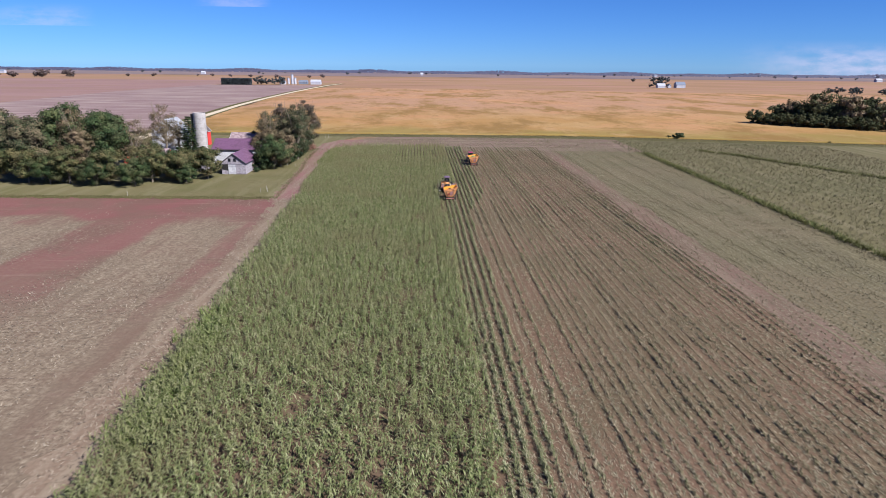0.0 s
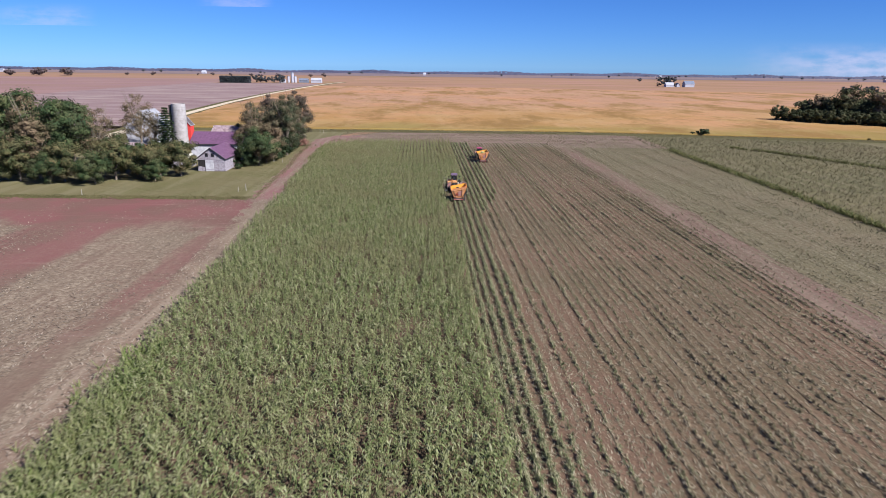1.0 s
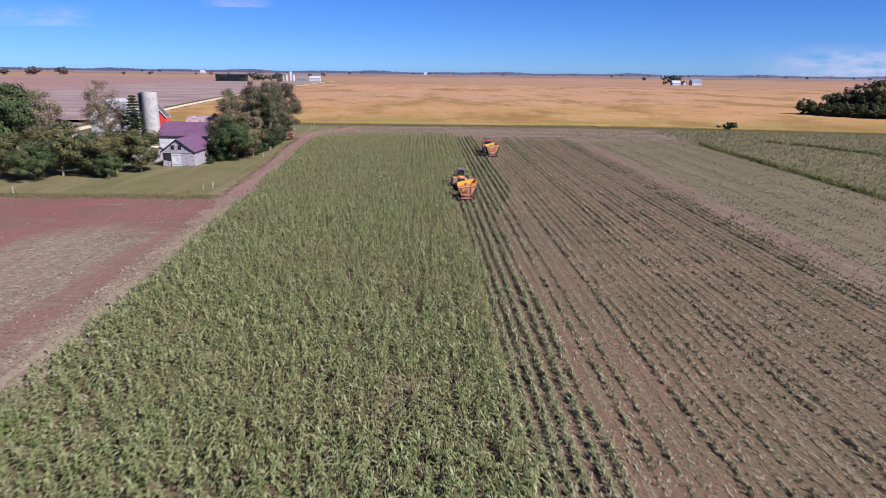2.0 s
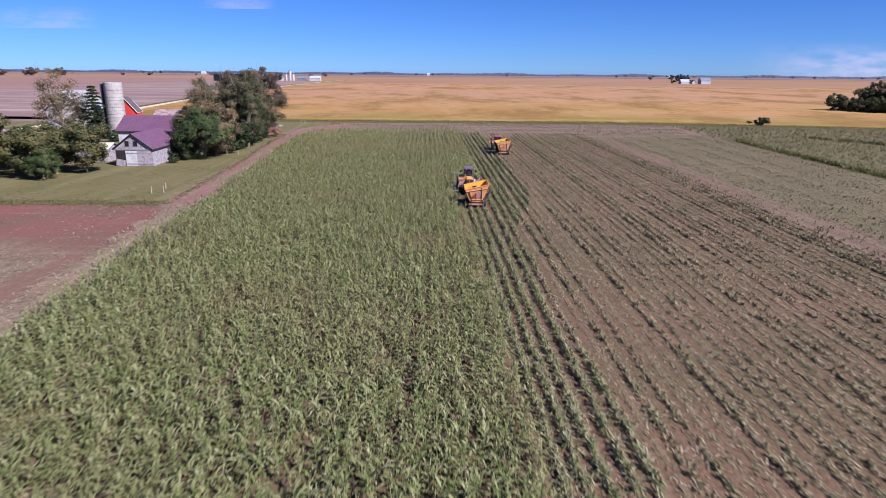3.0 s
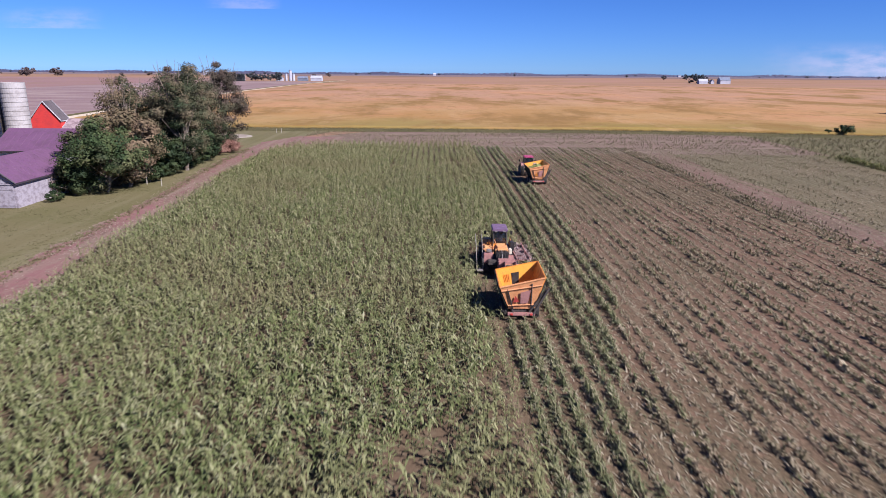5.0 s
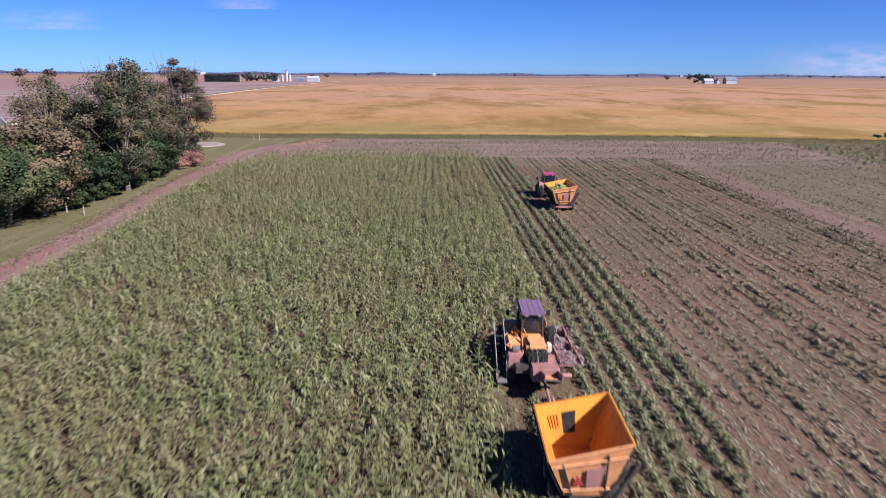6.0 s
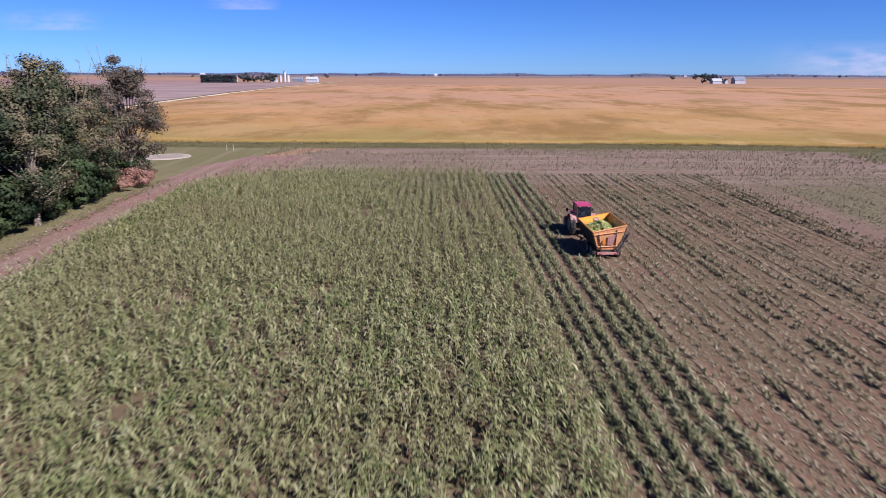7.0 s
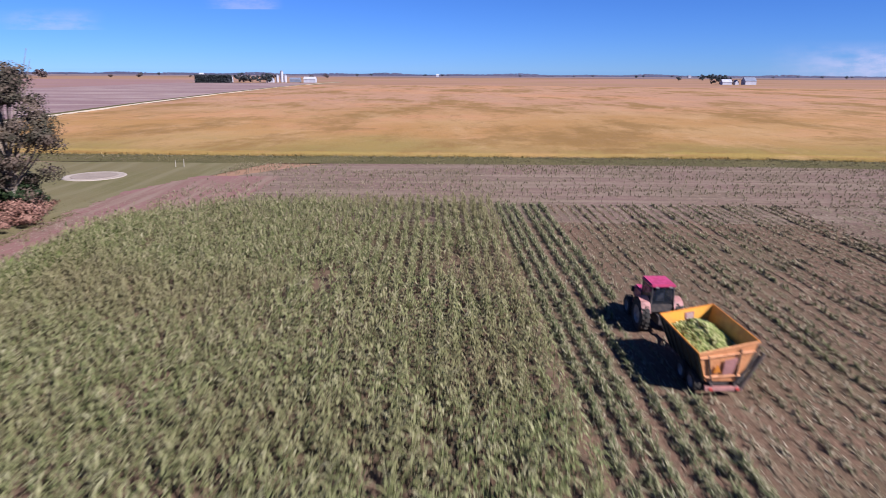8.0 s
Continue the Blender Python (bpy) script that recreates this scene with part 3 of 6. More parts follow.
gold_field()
sheet("road", M_ROAD, [(y, road_x(y) - 2.2, road_x(y) + 2.2) for y in steps(225, 1000, 90)], 0.1, "pale gravel farm road", "road", 2)
sheet("road_verge", M_VERGE, [(y, road_x(y) - 6, road_x(y) + 7) for y in steps(225, 1000, 90)], 0.06, "dry grass verge along the gravel road", "verge", 2)
FIELD_EDGE = [(225, -250), (454, -295), (650, -311), (900, -300)]
sheet("plowed_field", M_GREY_FIELD, [(y, lerp_table(FIELD_EDGE, y), road_x(y) - 5) for y in steps(250, 900, 60)], 0.03, "greyish pink plowed field with pale straw lines", "field", 12)
sheet("tan_field", M_TAN_FIELD, [(y, -1500, lerp_table(FIELD_EDGE, y)) for y in steps(225, 1150, 60)], 0.02, "tan harvested field", "field", 14)
sheet("hazed_plain", M_HAZED_PLAIN, [(y, -4300, 4300) for y in steps(1750, 4590, 30)], 0.3, "distant plain of fields with purplish haze in its colour", "field", 24)
sheet("far_field", M_PINK_FIELD, [(y, -145, 900) for y in steps(640, 1500, 50)], 0.05, "pinkish tan far field", "field", 14)


def disc(name, mat, cx, cy, r, z, label, category, n=40):
    bm = bmesh.new()
    prof = [(0.05, 0.01), (0.05, r * 0.72), (0.09, r * 0.9), (0.08, r * 0.97), (0.0, r)]
    lathe(bm, prof, n, "Z", (0, 0, 0))
    ob = part(name, bm, mat)
    ob.location = (cx, cy, z)
    return tagged(ob, label, category, kind="structure")


disc("gravel_pad", M_GRAVEL, -45.5, 241.6, 4.1, 0.03, "round pale gravel pad with a raised rim", "gravel pad")
disc("pad_floor", M_PAD_FLOOR, -45.5, 241.6, 3.1, 0.06, "flat gravel floor inside the round pad", "gravel pad")


# ---- crops ----
def leaf_strip(base, yaw, length, lift, droop, width, segs=2):
    """One arched leaf as a short strip of quads."""
    d = np.array((math.cos(yaw), math.sin(yaw), 0.0))
    s = np.array((-math.sin(yaw), math.cos(yaw), 0.0))
    vs = []
    for i in range(segs + 1):
        u = i / segs
        p = np.array(base) + d * length * u * (0.75 if lift > 0.5 else 1.0) + np.array((0, 0, lift * length * u - droop * length * u * u))
        w = width * (0.6, 1.0, 0.25)[i] if segs == 2 else width * (0.8, 0.3)[i]
        vs += [p - s * w / 2, p + s * w / 2]
    return np.array(vs), np.array([(2 * i, 2 * i + 1, 2 * i + 3, 2 * i + 2) for i in range(segs)])


def join(pieces):
    vs, fs, k = [], [], 0
    for v, f in pieces:
        vs.append(v)
        fs.append(f + k)
        k += len(v)
    return np.concatenate(vs), np.concatenate(fs)


def corn_plant(rng, height, leaves, segs=2):
    ps = []
    lean = rng.uniform(-0.12, 0.12, 2)
    for a in (0.0, 1.57):
        s = np.array((math.cos(a), math.sin(a), 0)) * 0.022
        top = np.array((lean[0] * height, lean[1] * height, height))
        ps.append((np.array([-s, s, top + s * 0.5, top - s * 0.5]), np.array([(0, 1, 2, 3)])))
    turn = rng.uniform(0, 6.28)
    for i in range(leaves):
        h = height * (0.2 + 0.68 * i / (leaves - 1))
        yaw = turn + math.pi * i + rng.normal(0, 0.7)
        ps.append(leaf_strip((lean[0] * h, lean[1] * h, h), yaw, rng.uniform(0.38, 0.70), rng.uniform(0.35, 1.15), rng.uniform(0.45, 1.05), rng.uniform(0.075, 0.125), segs))
    for i in range(2):
        ps.append(leaf_strip((lean[0] * height, lean[1] * height, height * 0.97), rng.uniform(0, 6.28), 0.25, 1.2, 0.2, 0.035, 1))
    return join(ps)


def stub_plant(rng, height, leaves, spread=0.65, reach=1.0):
    """A cut or trampled stalk with torn leaves, most of them along the row."""
    ps = []
    lean = rng.uniform(-0.35, 0.35, 2)
    top = np.array((lean[0] * height, lean[1] * height, height))
    for s in (np.array((0.045, 0.03, 0)), np.array((-0.02, 0.055, 0))):
        ps.append((np.array([-s, s, top + s * 0.7, top - s * 0.7]), np.array([(0, 1, 2, 3)])))
    for i in range(leaves):
        h = height * rng.uniform(0.15, 0.95)
        yaw = math.pi * (0.5 + i % 2) + rng.normal(0, spread)
        ps.append(leaf_strip((lean[0] * h, lean[1] * h, h), yaw, rng.uniform(0.24, 0.52) * reach, rng.uniform(0.1, 0.9), rng.uniform(0.2, 0.7), rng.uniform(0.05, 0.095), 1))
    return join(ps)


def flake(rng):
    """A torn husk or leaf piece lying on the soil."""
    return leaf_strip((rng.uniform(-0.1, 0.1), rng.uniform(-0.1, 0.1), 0.03), math.pi / 2 + rng.normal(0, 0.6), rng.uniform(0.18, 0.42), rng.uniform(0.0, 0.35), rng.uniform(0.0, 0.3), rng.uniform(0.06, 0.12), 1)


def tuft(rng, height, blades, spread=0.25):
    ps = []
    for i in range(blades):
        a = rng.uniform(0, 6.28)
        r = rng.uniform(0, spread)
        ps.append(leaf_strip((r * math.cos(a), r * math.sin(a), 0), rng.uniform(0, 6.28), height * rng.uniform(0.7, 1.3), 1.3, 0.5, 0.05 + 0.06 * height, 1))
    return join(ps)


def sow(name, templates, xs, ys, mat, rng, label, category, size=(0.85, 1.15), kind="stuff", zs=None, sizes=None, spin=None):
    """All the plants of a field in one mesh. spin: how far they may turn from their row, if they lie along it."""
    pick = rng.integers(0, len(templates), len(xs))
    turn = rng.uniform(0, 2 * math.pi, len(xs)) if spin is None else rng.normal(0, spin, len(xs)) + math.pi * rng.integers(0, 2, len(xs))
    scale = rng.uniform(*size, len(xs)) * (1.0 if sizes is None else sizes)
    allv, allf, base = [], [], 0
    for k, (tv, tf) in enumerate(templates):
        sel = np.where(pick == k)[0]
        if not len(sel):
            continue
        c, s, m = np.cos(turn[sel])[:, None], np.sin(turn[sel])[:, None], scale[sel][:, None]
        vx = (tv[None, :, 0] * c - tv[None, :, 1] * s) * m + xs[sel][:, None]
        vy = (tv[None, :, 0] * s + tv[None, :, 1] * c) * m + ys[sel][:, None]
        vz = tv[None, :, 2] * m + (0 if zs is None else zs[sel][:, None])
        v = np.stack([vx, vy, vz], -1).reshape(-1, 3)
        f = (tf[None] + (np.arange(len(sel)) * len(tv))[:, None, None]).reshape(-1, 4) + base
        allv.append(v)
        allf.append(f)
        base += len(v)
    me = mesh_of(name, np.concatenate(allv), np.concatenate(allf), mat)
    return tagged(new(name, me), label, category, kind=kind)


RNG = np.random.default_rng(7)


def row_points(x0, x1, y0, y1, gap, rng, jitter=0.1):
    k0, k1 = math.ceil(x0 / ROW), math.floor(x1 / ROW)
    px, py, row = [], [], []
    for k in range(k0, k1 + 1):
        n = int((y1 - y0) / gap)
        y = y0 + (np.arange(n) + rng.uniform(-0.4, 0.4, n)) * gap
        px.append(skewed(k * ROW, y) + rng.normal(0, jitter, n))
        py.append(y)
        row.append(np.full(n, k))
    return np.concatenate(px), np.concatenate(py), np.concatenate(row)


def clear_of_wheels(x, y):
    """No plants where the two machines stand."""
    a = (x > 7.2) & (x < 9.7) & (y > 130.3) & (y < 134.4)
    b = (x > 6.4) & (x < 9.7) & (y > 138.6) & (y < 145.6)
    c = (x > 15.2) & (x < 17.7) & (y > 180.3) & (y < 185.2)
    d = (x > 14.6) & (x < 17.1) & (y > 187.6) & (y < 192.2)
    return ~(a | b | c | d)


def shadow_strip(x, y):
    """Strips beside the machines, kept bare or low so the cast shadows show dark."""
    one = (x > 6.55 + 0.15 * np.sin(y * 2.9) + 0.1 * np.sin(y * 6.1)) & (x < 7.0) & (y > 130.6) & (y < 146.4)
    two = (x > 13.8) & (x < 15.3) & (y > 180.5) & (y < 193.5)
    return one | two


def standing_corn():
    x, y, row = row_points(-33, 13.5, -14, FIELD_END, 0.2, RNG, 0.27)
    x = skewed(row * ROW, y) + (x - skewed(row * ROW, y)) * np.interp(y, (170, 205), (1.0, 0.5))
    lo = np.interp(y, *zip(*CORN_LEFT))
    hi = np.interp(y, *zip(*CORN_RIGHT))
    keep = (x > lo + RNG.normal(0, 0.3, len(x))) & (x < hi)
    keep &= RNG.uniform(0, 1, len(x)) > np.where(y < 24, 0.6, 0.10) + 0.2 * (field_noise(x, y, 0.16, 3) > 0.75) + 0.5 * (field_noise(x, y * 0.6, 0.6, 19) > 1.15)
    keep &= clear_of_wheels(x, y) & ~shadow_strip(x, y)
    x, y = x[keep], y[keep]
    plants = [corn_plant(RNG, RNG.uniform(0.95, 1.35), 7) for i in range(16)]
    # Corn lowered along this edge to leave the harvester's shadow in view.
    edge = (x > np.interp(y, *zip(*CORN_RIGHT)) - 1.2) & (y > 116) & (y < 150)
    sow("standing_corn", plants, x, y, M_CORN, RNG, "dense rows of drying green and tan sweet corn", "corn", (0.68, 1.22), sizes=np.where(edge, 0.6, 1.0))


def cut_rows():
    x, y, row = row_points(4.0, 75.5, -14, FIELD_END, 0.112, RNG, 0.1)
    u = x - skewed(0, y)
    hi = np.interp(y, *zip(*CORN_RIGHT))
    keep = ((x > hi + 0.2) | shadow_strip(x, y)) & ~((u > 43.6) & (u < 47.6) & (RNG.uniform(0, 1, len(x)) < 0.88)) & clear_of_wheels(x, y)
    r2 = np.random.default_rng(21)
    # a few rows were left standing taller, others are flattened
    tall_by, shift = r2.choice((0.65, 0.85, 1.05, 1.2), 200, p=(0.25, 0.25, 0.25, 0.25)), r2.normal(0, 0.08, 200)
    dens = 0.55 + 0.35 * tall_by
    near = u < np.interp(y, (60, 117, 124, 132, 146, 200), (11.4, 11.6, 13.0, 15.4, 16.9, 16.9)) + 0.4 * field_noise(x, y, 0.3, 41)
    lane = np.interp(y, (122, 146), (15.3, 17.2))
    run = np.clip(0.85 + 0.3 * field_noise(x * 4.0, y * 0.5, 0.25, 33), 0.5, 1.1) * np.clip(0.95 + 0.2 * field_noise(x * 1.2, y * 0.35, 0.16, 37), 0.6, 1.1)
    lump = np.clip(0.9 + 0.4 * field_noise(x * 2.0, y, 5.0, 35), 0.25, 1.4)
    run = run * lump * np.where((u > 11.6) & (u < 12.9) & (y < 121), 0.14, 1.0) * np.where((u > lane) & (u < lane + 1.2), 0.2, 1.0)
    keep &= RNG.uniform(0, 1, len(x)) < np.where(near, 0.92 * np.clip(lump, 0.6, 1), dens[row] * run * np.where(u > 48, 0.45, 1.0) * np.where(y < 22, 0.35, 1.0) * np.where(x > 14.5, np.interp(y, (100, 160), (1.0, 0.9)), 1.0))
    size = tall_by[row] * np.clip(0.5 + 0.55 * lump, 0.4, 1.3)
    # beyond the bare strip the residue lies scattered, with the rows hardly showing
    x = x + shift[row] + np.where(u > 48, RNG.normal(0, 0.17, len(x)), 0.0)
    size = size * np.where(u > 48, 0.75, 1.0) * np.where(x > 13, np.interp(y, (90, 120), (0.85, 1.0)), 1.0)
    size = np.where(shadow_strip(x, y), 0.45, size * np.interp(y, (140, 170), (1.0, 0.95)))
    near &= ~shadow_strip(x, y)
    x, y, near, size = x[keep], y[keep], near[keep], size[keep]
    green = (field_noise(x * 1.5, y * 0.25, 0.22, 9) + RNG.normal(0, 0.8, len(x)) > np.where(x < 26, 0.7, 1.2)) & ~near
    dry = ~green & ~near
    stubs = [stub_plant(RNG, RNG.uniform(0.15, 0.30), 4, 0.45, 0.65) for i in range(12)]
    tall = [stub_plant(RNG, RNG.uniform(0.24, 0.46), 9, 0.9, 0.95) for i in range(12)]
    sow("cut_corn_rows", stubs, x[dry], y[dry], M_CUT, RNG, "rows of cut and broken tan corn stalks", "corn stubble", sizes=size[dry], spin=0.3)
    sow("cut_corn_rows_green", stubs, x[green], y[green], M_CUT_GREEN, RNG, "rows of cut stalks with green leaves left", "corn stubble", sizes=size[green], spin=0.3)
    sow("picked_corn_rows", tall, x[near], y[near], M_CUT_GREEN, RNG, "freshly picked corn rows with leafy stalks left", "corn stubble", spin=0.25)


def headland_litter():
    n = 9000
    x, y = RNG.uniform(-30, 72, n), RNG.uniform(FIELD_END - 1, 256, n)
    keep = (y < np.interp(x, *zip(*DITCH)) - 0.5) & (field_noise(x * 0.3, y * 1.6, 0.3, 4) > RNG.uniform(-1.2, 1.2, n))
    sow("headland_litter", [stub_plant(RNG, RNG.uniform(0.12, 0.3), 4) for i in range(8)], x[keep], y[keep], M_CUT, RNG, "scattered straw and broken stalks", "straw")


def straw_litter():
    n = 80000
    x, y = RNG.uniform(-62, -19, n), 22 + 109 * RNG.uniform(0, 1, n) ** 0.8
    lo = np.interp(y, *zip(*CORN_LEFT))
    beside = (x > lo - 4.2)
    bare = (((x > -57) & (x < -43.5) & (y > 60)) | ((x > -30.0) & (x < -26.4))) & ~beside
    keep = (x < lo - 0.2) & (bare * -1.0 + beside * 0.7 + field_noise(x, y * 0.4, 0.3, 6) > RNG.uniform(-1.2, 1.2, n)) & ((y < 110) | beside | (RNG.uniform(0, 1, n) < 0.15))
    sow("straw_litter", [flake(RNG) for i in range(12)], x[keep], y[keep], M_STRAW, RNG, "scattered pale straw on the bare field", "straw", (0.6, 1.3), spin=0.35)


def track_litter():
    n = 15000
    y = RNG.uniform(128, 226, n)
    lo, hi = np.interp(y, *zip(*TRACK_LEFT)), np.interp(y, *zip(*CORN_LEFT)) + 0.6
    x = lo - 0.8 + (hi - lo + 0.8) * RNG.uniform(0, 1, n) ** 0.8
    keep = field_noise(x * 1.5, y * 0.4, 0.5, 25) > RNG.uniform(-1.3, 0.9, n)
    sow("track_litter", [flake(RNG) for i in range(10)], x[keep], y[keep], M_STRAW, RNG, "pale straw scattered over the field track", "straw", (0.6, 1.3), spin=0.5)


def side_crop():
    x, y, row = row_points(76.0, 152, 70, 250, 1.1, RNG, 0.25)
    keep = (y < np.interp(x, *zip(*DITCH)) - 3) & (RNG.uniform(0, 1, len(x)) < 0.75)
    x, y = x[keep], y[keep]
    sow("side_crop", [tuft(RNG, 0.62, 7, 0.35) for i in range(8)], x, y, M_SIDE_LEAF, RNG, "yellowing green row crop", "crop")


def grass_line(name, pts, width, height, gap, label, mat=M_GRASS):
    xs, ys = [], []
    for (ax, ay), (bx, by) in zip(pts, pts[1:]):
        n = int(math.hypot(bx - ax, by - ay) / gap)
        u = RNG.uniform(0, 1, n)
        xs.append(ax + (bx - ax) * u + RNG.normal(0, width / 2, n))
        ys.append(ay + (by - ay) * u + RNG.normal(0, width / 2, n))
    sow(name, [tuft(RNG, height, 8, 0.35) for i in range(6)], np.concatenate(xs), np.concatenate(ys), mat, RNG, label, "grass", (0.6, 1.25))


def row_litter():
    n = 170000
    x, y = RNG.uniform(6.8, 70, n), 24 + (FIELD_END - 24) * RNG.uniform(0, 1, n) ** 1.25
    # most of it lies close to the rows
    u = x - skewed(0, y)
    x = np.where(RNG.uniform(0, 1, n) < 0.62, skewed(np.round(u / ROW) * ROW, y) + RNG.normal(0.06, 0.17, n), x)
    keep = (x > np.interp(y, *zip(*CORN_RIGHT)) + 0.2) & clear_of_wheels(x, y)
    sow("row_litter", [flake(RNG) for i in range(12)], x[keep], y[keep], M_LITTER, RNG, "torn husks and leaves strewn between the cut rows", "straw", spin=0.4)


def lawn_tufts():
    n = 15000
    x, y = RNG.uniform(-64, -31, n), RNG.uniform(133, 225, n)
    keep = (x < np.interp(y, *zip(*TRACK_LEFT)) + 0.6) & ~((x < -44.8) & (y > 162) & (y < 203)) & (field_noise(x, y, 0.5, 15) > RNG.uniform(-1.5, 1.2, n))
    sow("lawn_tufts", [tuft(RNG, 0.10, 5, 0.3) for i in range(6)], x[keep], y[keep], M_LAWN_BLADE, RNG, "short olive and straw grass tufts in the lawn", "grass")


standing_corn()
cut_rows()
lawn_tufts()
row_litter()
side_crop()
headland_litter()
straw_litter()
track_litter()
grass_line("grass_strip", [(75.6, 60), (75.3, 100), (76.0, 143), (75.6, 200), (76.2, 210)], 1.0, 0.8, 0.09, "tall dark green grass strip between the fields")
grass_line("grass_strip", [(133, 148), (121, 172), (104.4, 209), (97, 219)], 1.0, 0.8, 0.12, "tall dark green grass strip across the crop")
grass_line("track_grass", [(lerp_table(TRACK_LEFT, y) + 0.7, y) for y in steps(131, 218, 30)], 0.8, 0.16, 0.09, "dry grass along the track", M_LAWN_BLADE)
grass_line("track_straw", [(lerp_table(CORN_LEFT, y) + 0.1, y) for y in steps(60, 205, 30)], 0.9, 0.25, 0.08, "straw and dry weeds along the corn", M_STRAW)
for i, (off, h, gap, wid) in enumerate(((3.0, 0.22, 0.12, 3.0), (7.0, 0.3, 0.12, 1.8))):
    grass_line("verge_grass", [(x, lerp_table(DITCH, x) + off) for x in steps(-75, 190, 24)], wid, h, gap, "rough olive and straw grass along the field end", M_SIDE_LEAF)
grass_line("green_edge", [(lerp_table(CORN_LEFT, y) + 1.6, y) for y in steps(182, 216, 8)], 2.6, 0.75, 0.035, "bright green weeds in the edge of the corn", M_WEED)
grass_line("green_edge", [(lerp_table(CORN_LEFT, y) + 2.0, y) for y in steps(38, 66, 6)], 2.2, 0.8, 0.05, "green weeds among the corn along its edge", M_WEED)
grass_line("fringe_grass", [(-112, 132.2), (-70, 131.6), (-45, 132.3), (-30.5, 131.8)], 2.2, 0.17, 0.05, "low straw-coloured grass fringe", M_LAWN_BLADE)
grass_line("crop_edge", [(x, lerp_table(DITCH, x) + 9.5) for x in steps(-100, 190, 24)], 1.6, 0.5, 0.07, "leafy front edge of the ripe crop", M_GOLD_LEAF)


# ---- trees and bushes ----
def tree(name, seed, h, rx, trunk_h, clumps, per, leaf, tone, label, category="tree", bare=0.0, ry=None, sprigs=0, limbs=0):
    """Tapered trunk, limbs to the clumps, and a crown of small leaves in uneven clumps."""
    rng = np.random.default_rng(seed)
    root = thing(name, (0, 0, -50), label, category)
    bm = bmesh.new()
    top = trunk_h + (h - trunk_h) * 0.6
    r0 = 0.018 * h + 0.06
    tube(bm, (0, 0, -0.1), (0.1, 0.05, trunk_h), r0, r0 * 0.75, 8)
    tube(bm, (0.1, 0.05, trunk_h), (0.25 * rx * rng.uniform(-1, 1), 0.2, top), r0 * 0.75, r0 * 0.25, 6)
    cz, hz = (trunk_h + h) / 2, (h - trunk_h) / 2
    vs = []
    for i in range(clumps):
        d = rng.normal(0, 1, 3)
        d /= np.linalg.norm(d)
        u = rng.uniform(0, 1) ** 0.36
        taper = 1.0 - 0.28 * max(d[2], 0) * u
        c = np.array((d[0] * rx * u * taper, d[1] * (ry or rx) * u * taper, cz + d[2] * hz * u * 0.93))
        c[:2] += rng.normal(0, rx * 0.06, 2)
        if i % 3 == 0:
            a = np.array((0.05, 0.05, trunk_h + (c[2] - trunk_h) * 0.35))
            tube(bm, a, c, r0 * 0.3, 0.02, 5)
        cr = rx * rng.uniform(0.18, 0.36)
        n = int(per * rng.uniform(0.6, 1.3) * (1 - bare))
        q = rng.normal(0, 1, (n, 3))
        q /= np.linalg.norm(q, axis=1)[:, None]
        p = q * cr * (rng.uniform(0.15, 1.0, n) ** 0.5)[:, None] * np.array((1, 1, 0.62)) + c + rng.normal(0, cr * 0.13, (n, 3))
        p[:, 2] = np.maximum(p[:, 2], 0.15)
        # leaves lie roughly along the outside of their clump and of the crown
        nrm = q * 1.0 + d * u * 0.5 + rng.normal(0, 0.25, (n, 3))
        nrm /= np.linalg.norm(nrm, axis=1)[:, None]
        a = np.cross(nrm, rng.normal(0, 1, (n, 3)))
        a /= np.linalg.norm(a, axis=1)[:, None]
        b = np.cross(nrm, a)
        s = leaf * rng.uniform(0.6, 1.3, n)[:, None]
        vs.append(np.stack([p - a * s, p - b * s * 0.6, p + a * s, p + b * s * 0.6], 1).reshape(-1, 3))
    for i in range(sprigs):
        a = rng.uniform(0, 6.28)
        foot = np.array((math.cos(a) * rx * 0.45, math.sin(a) * rx * 0.45, h * 0.86))
        tip = foot + np.array((rng.normal(0, 0.4), rng.normal(0, 0.4), rng.uniform(2.0, 3.6)))
        tube(bm, foot, tip, 0.05, 0.02, 5)
        p = rng.normal(0, 0.2, (8, 3)) + tip
        vs.append((p[:, None, :] + rng.normal(0, leaf * 0.5, (8, 4, 3))).reshape(-1, 3))
    for i in range(limbs):
        a = rng.uniform(0, 6.28)
        foot = np.array((0.1, 0.05, trunk_h + (h - trunk_h) * rng.uniform(0.0, 0.35)))
        tip = np.array((math.cos(a) * rx * rng.uniform(0.3, 0.85), math.sin(a) * rx * rng.uniform(0.3, 0.85), h * rng.uniform(0.75, 1.03)))
        tube(bm, foot, tip, r0 * 0.3, 0.02, 5)
    part("trunk", bm, M_BARK, root)
    v = np.concatenate(vs)
    crown = new("crown", mesh_of("crown", v, np.arange(len(v)).reshape(-1, 4), LEAVES[tone]))
    crown.parent = root
    return root


def stand(ob, spots):
    """The first spot takes the tree itself, the others take copies. A spot: x, y, size, turn."""
    for i, (x, y, s, turn) in enumerate(spots):
        m = pose(x, y, float(land(y)), 0, 0, turn) @ Matrix.Diagonal((s, s, s, 1))
        if i == 0:
            ob.matrix_basis = m
        else:
            copy_thing(ob, m)


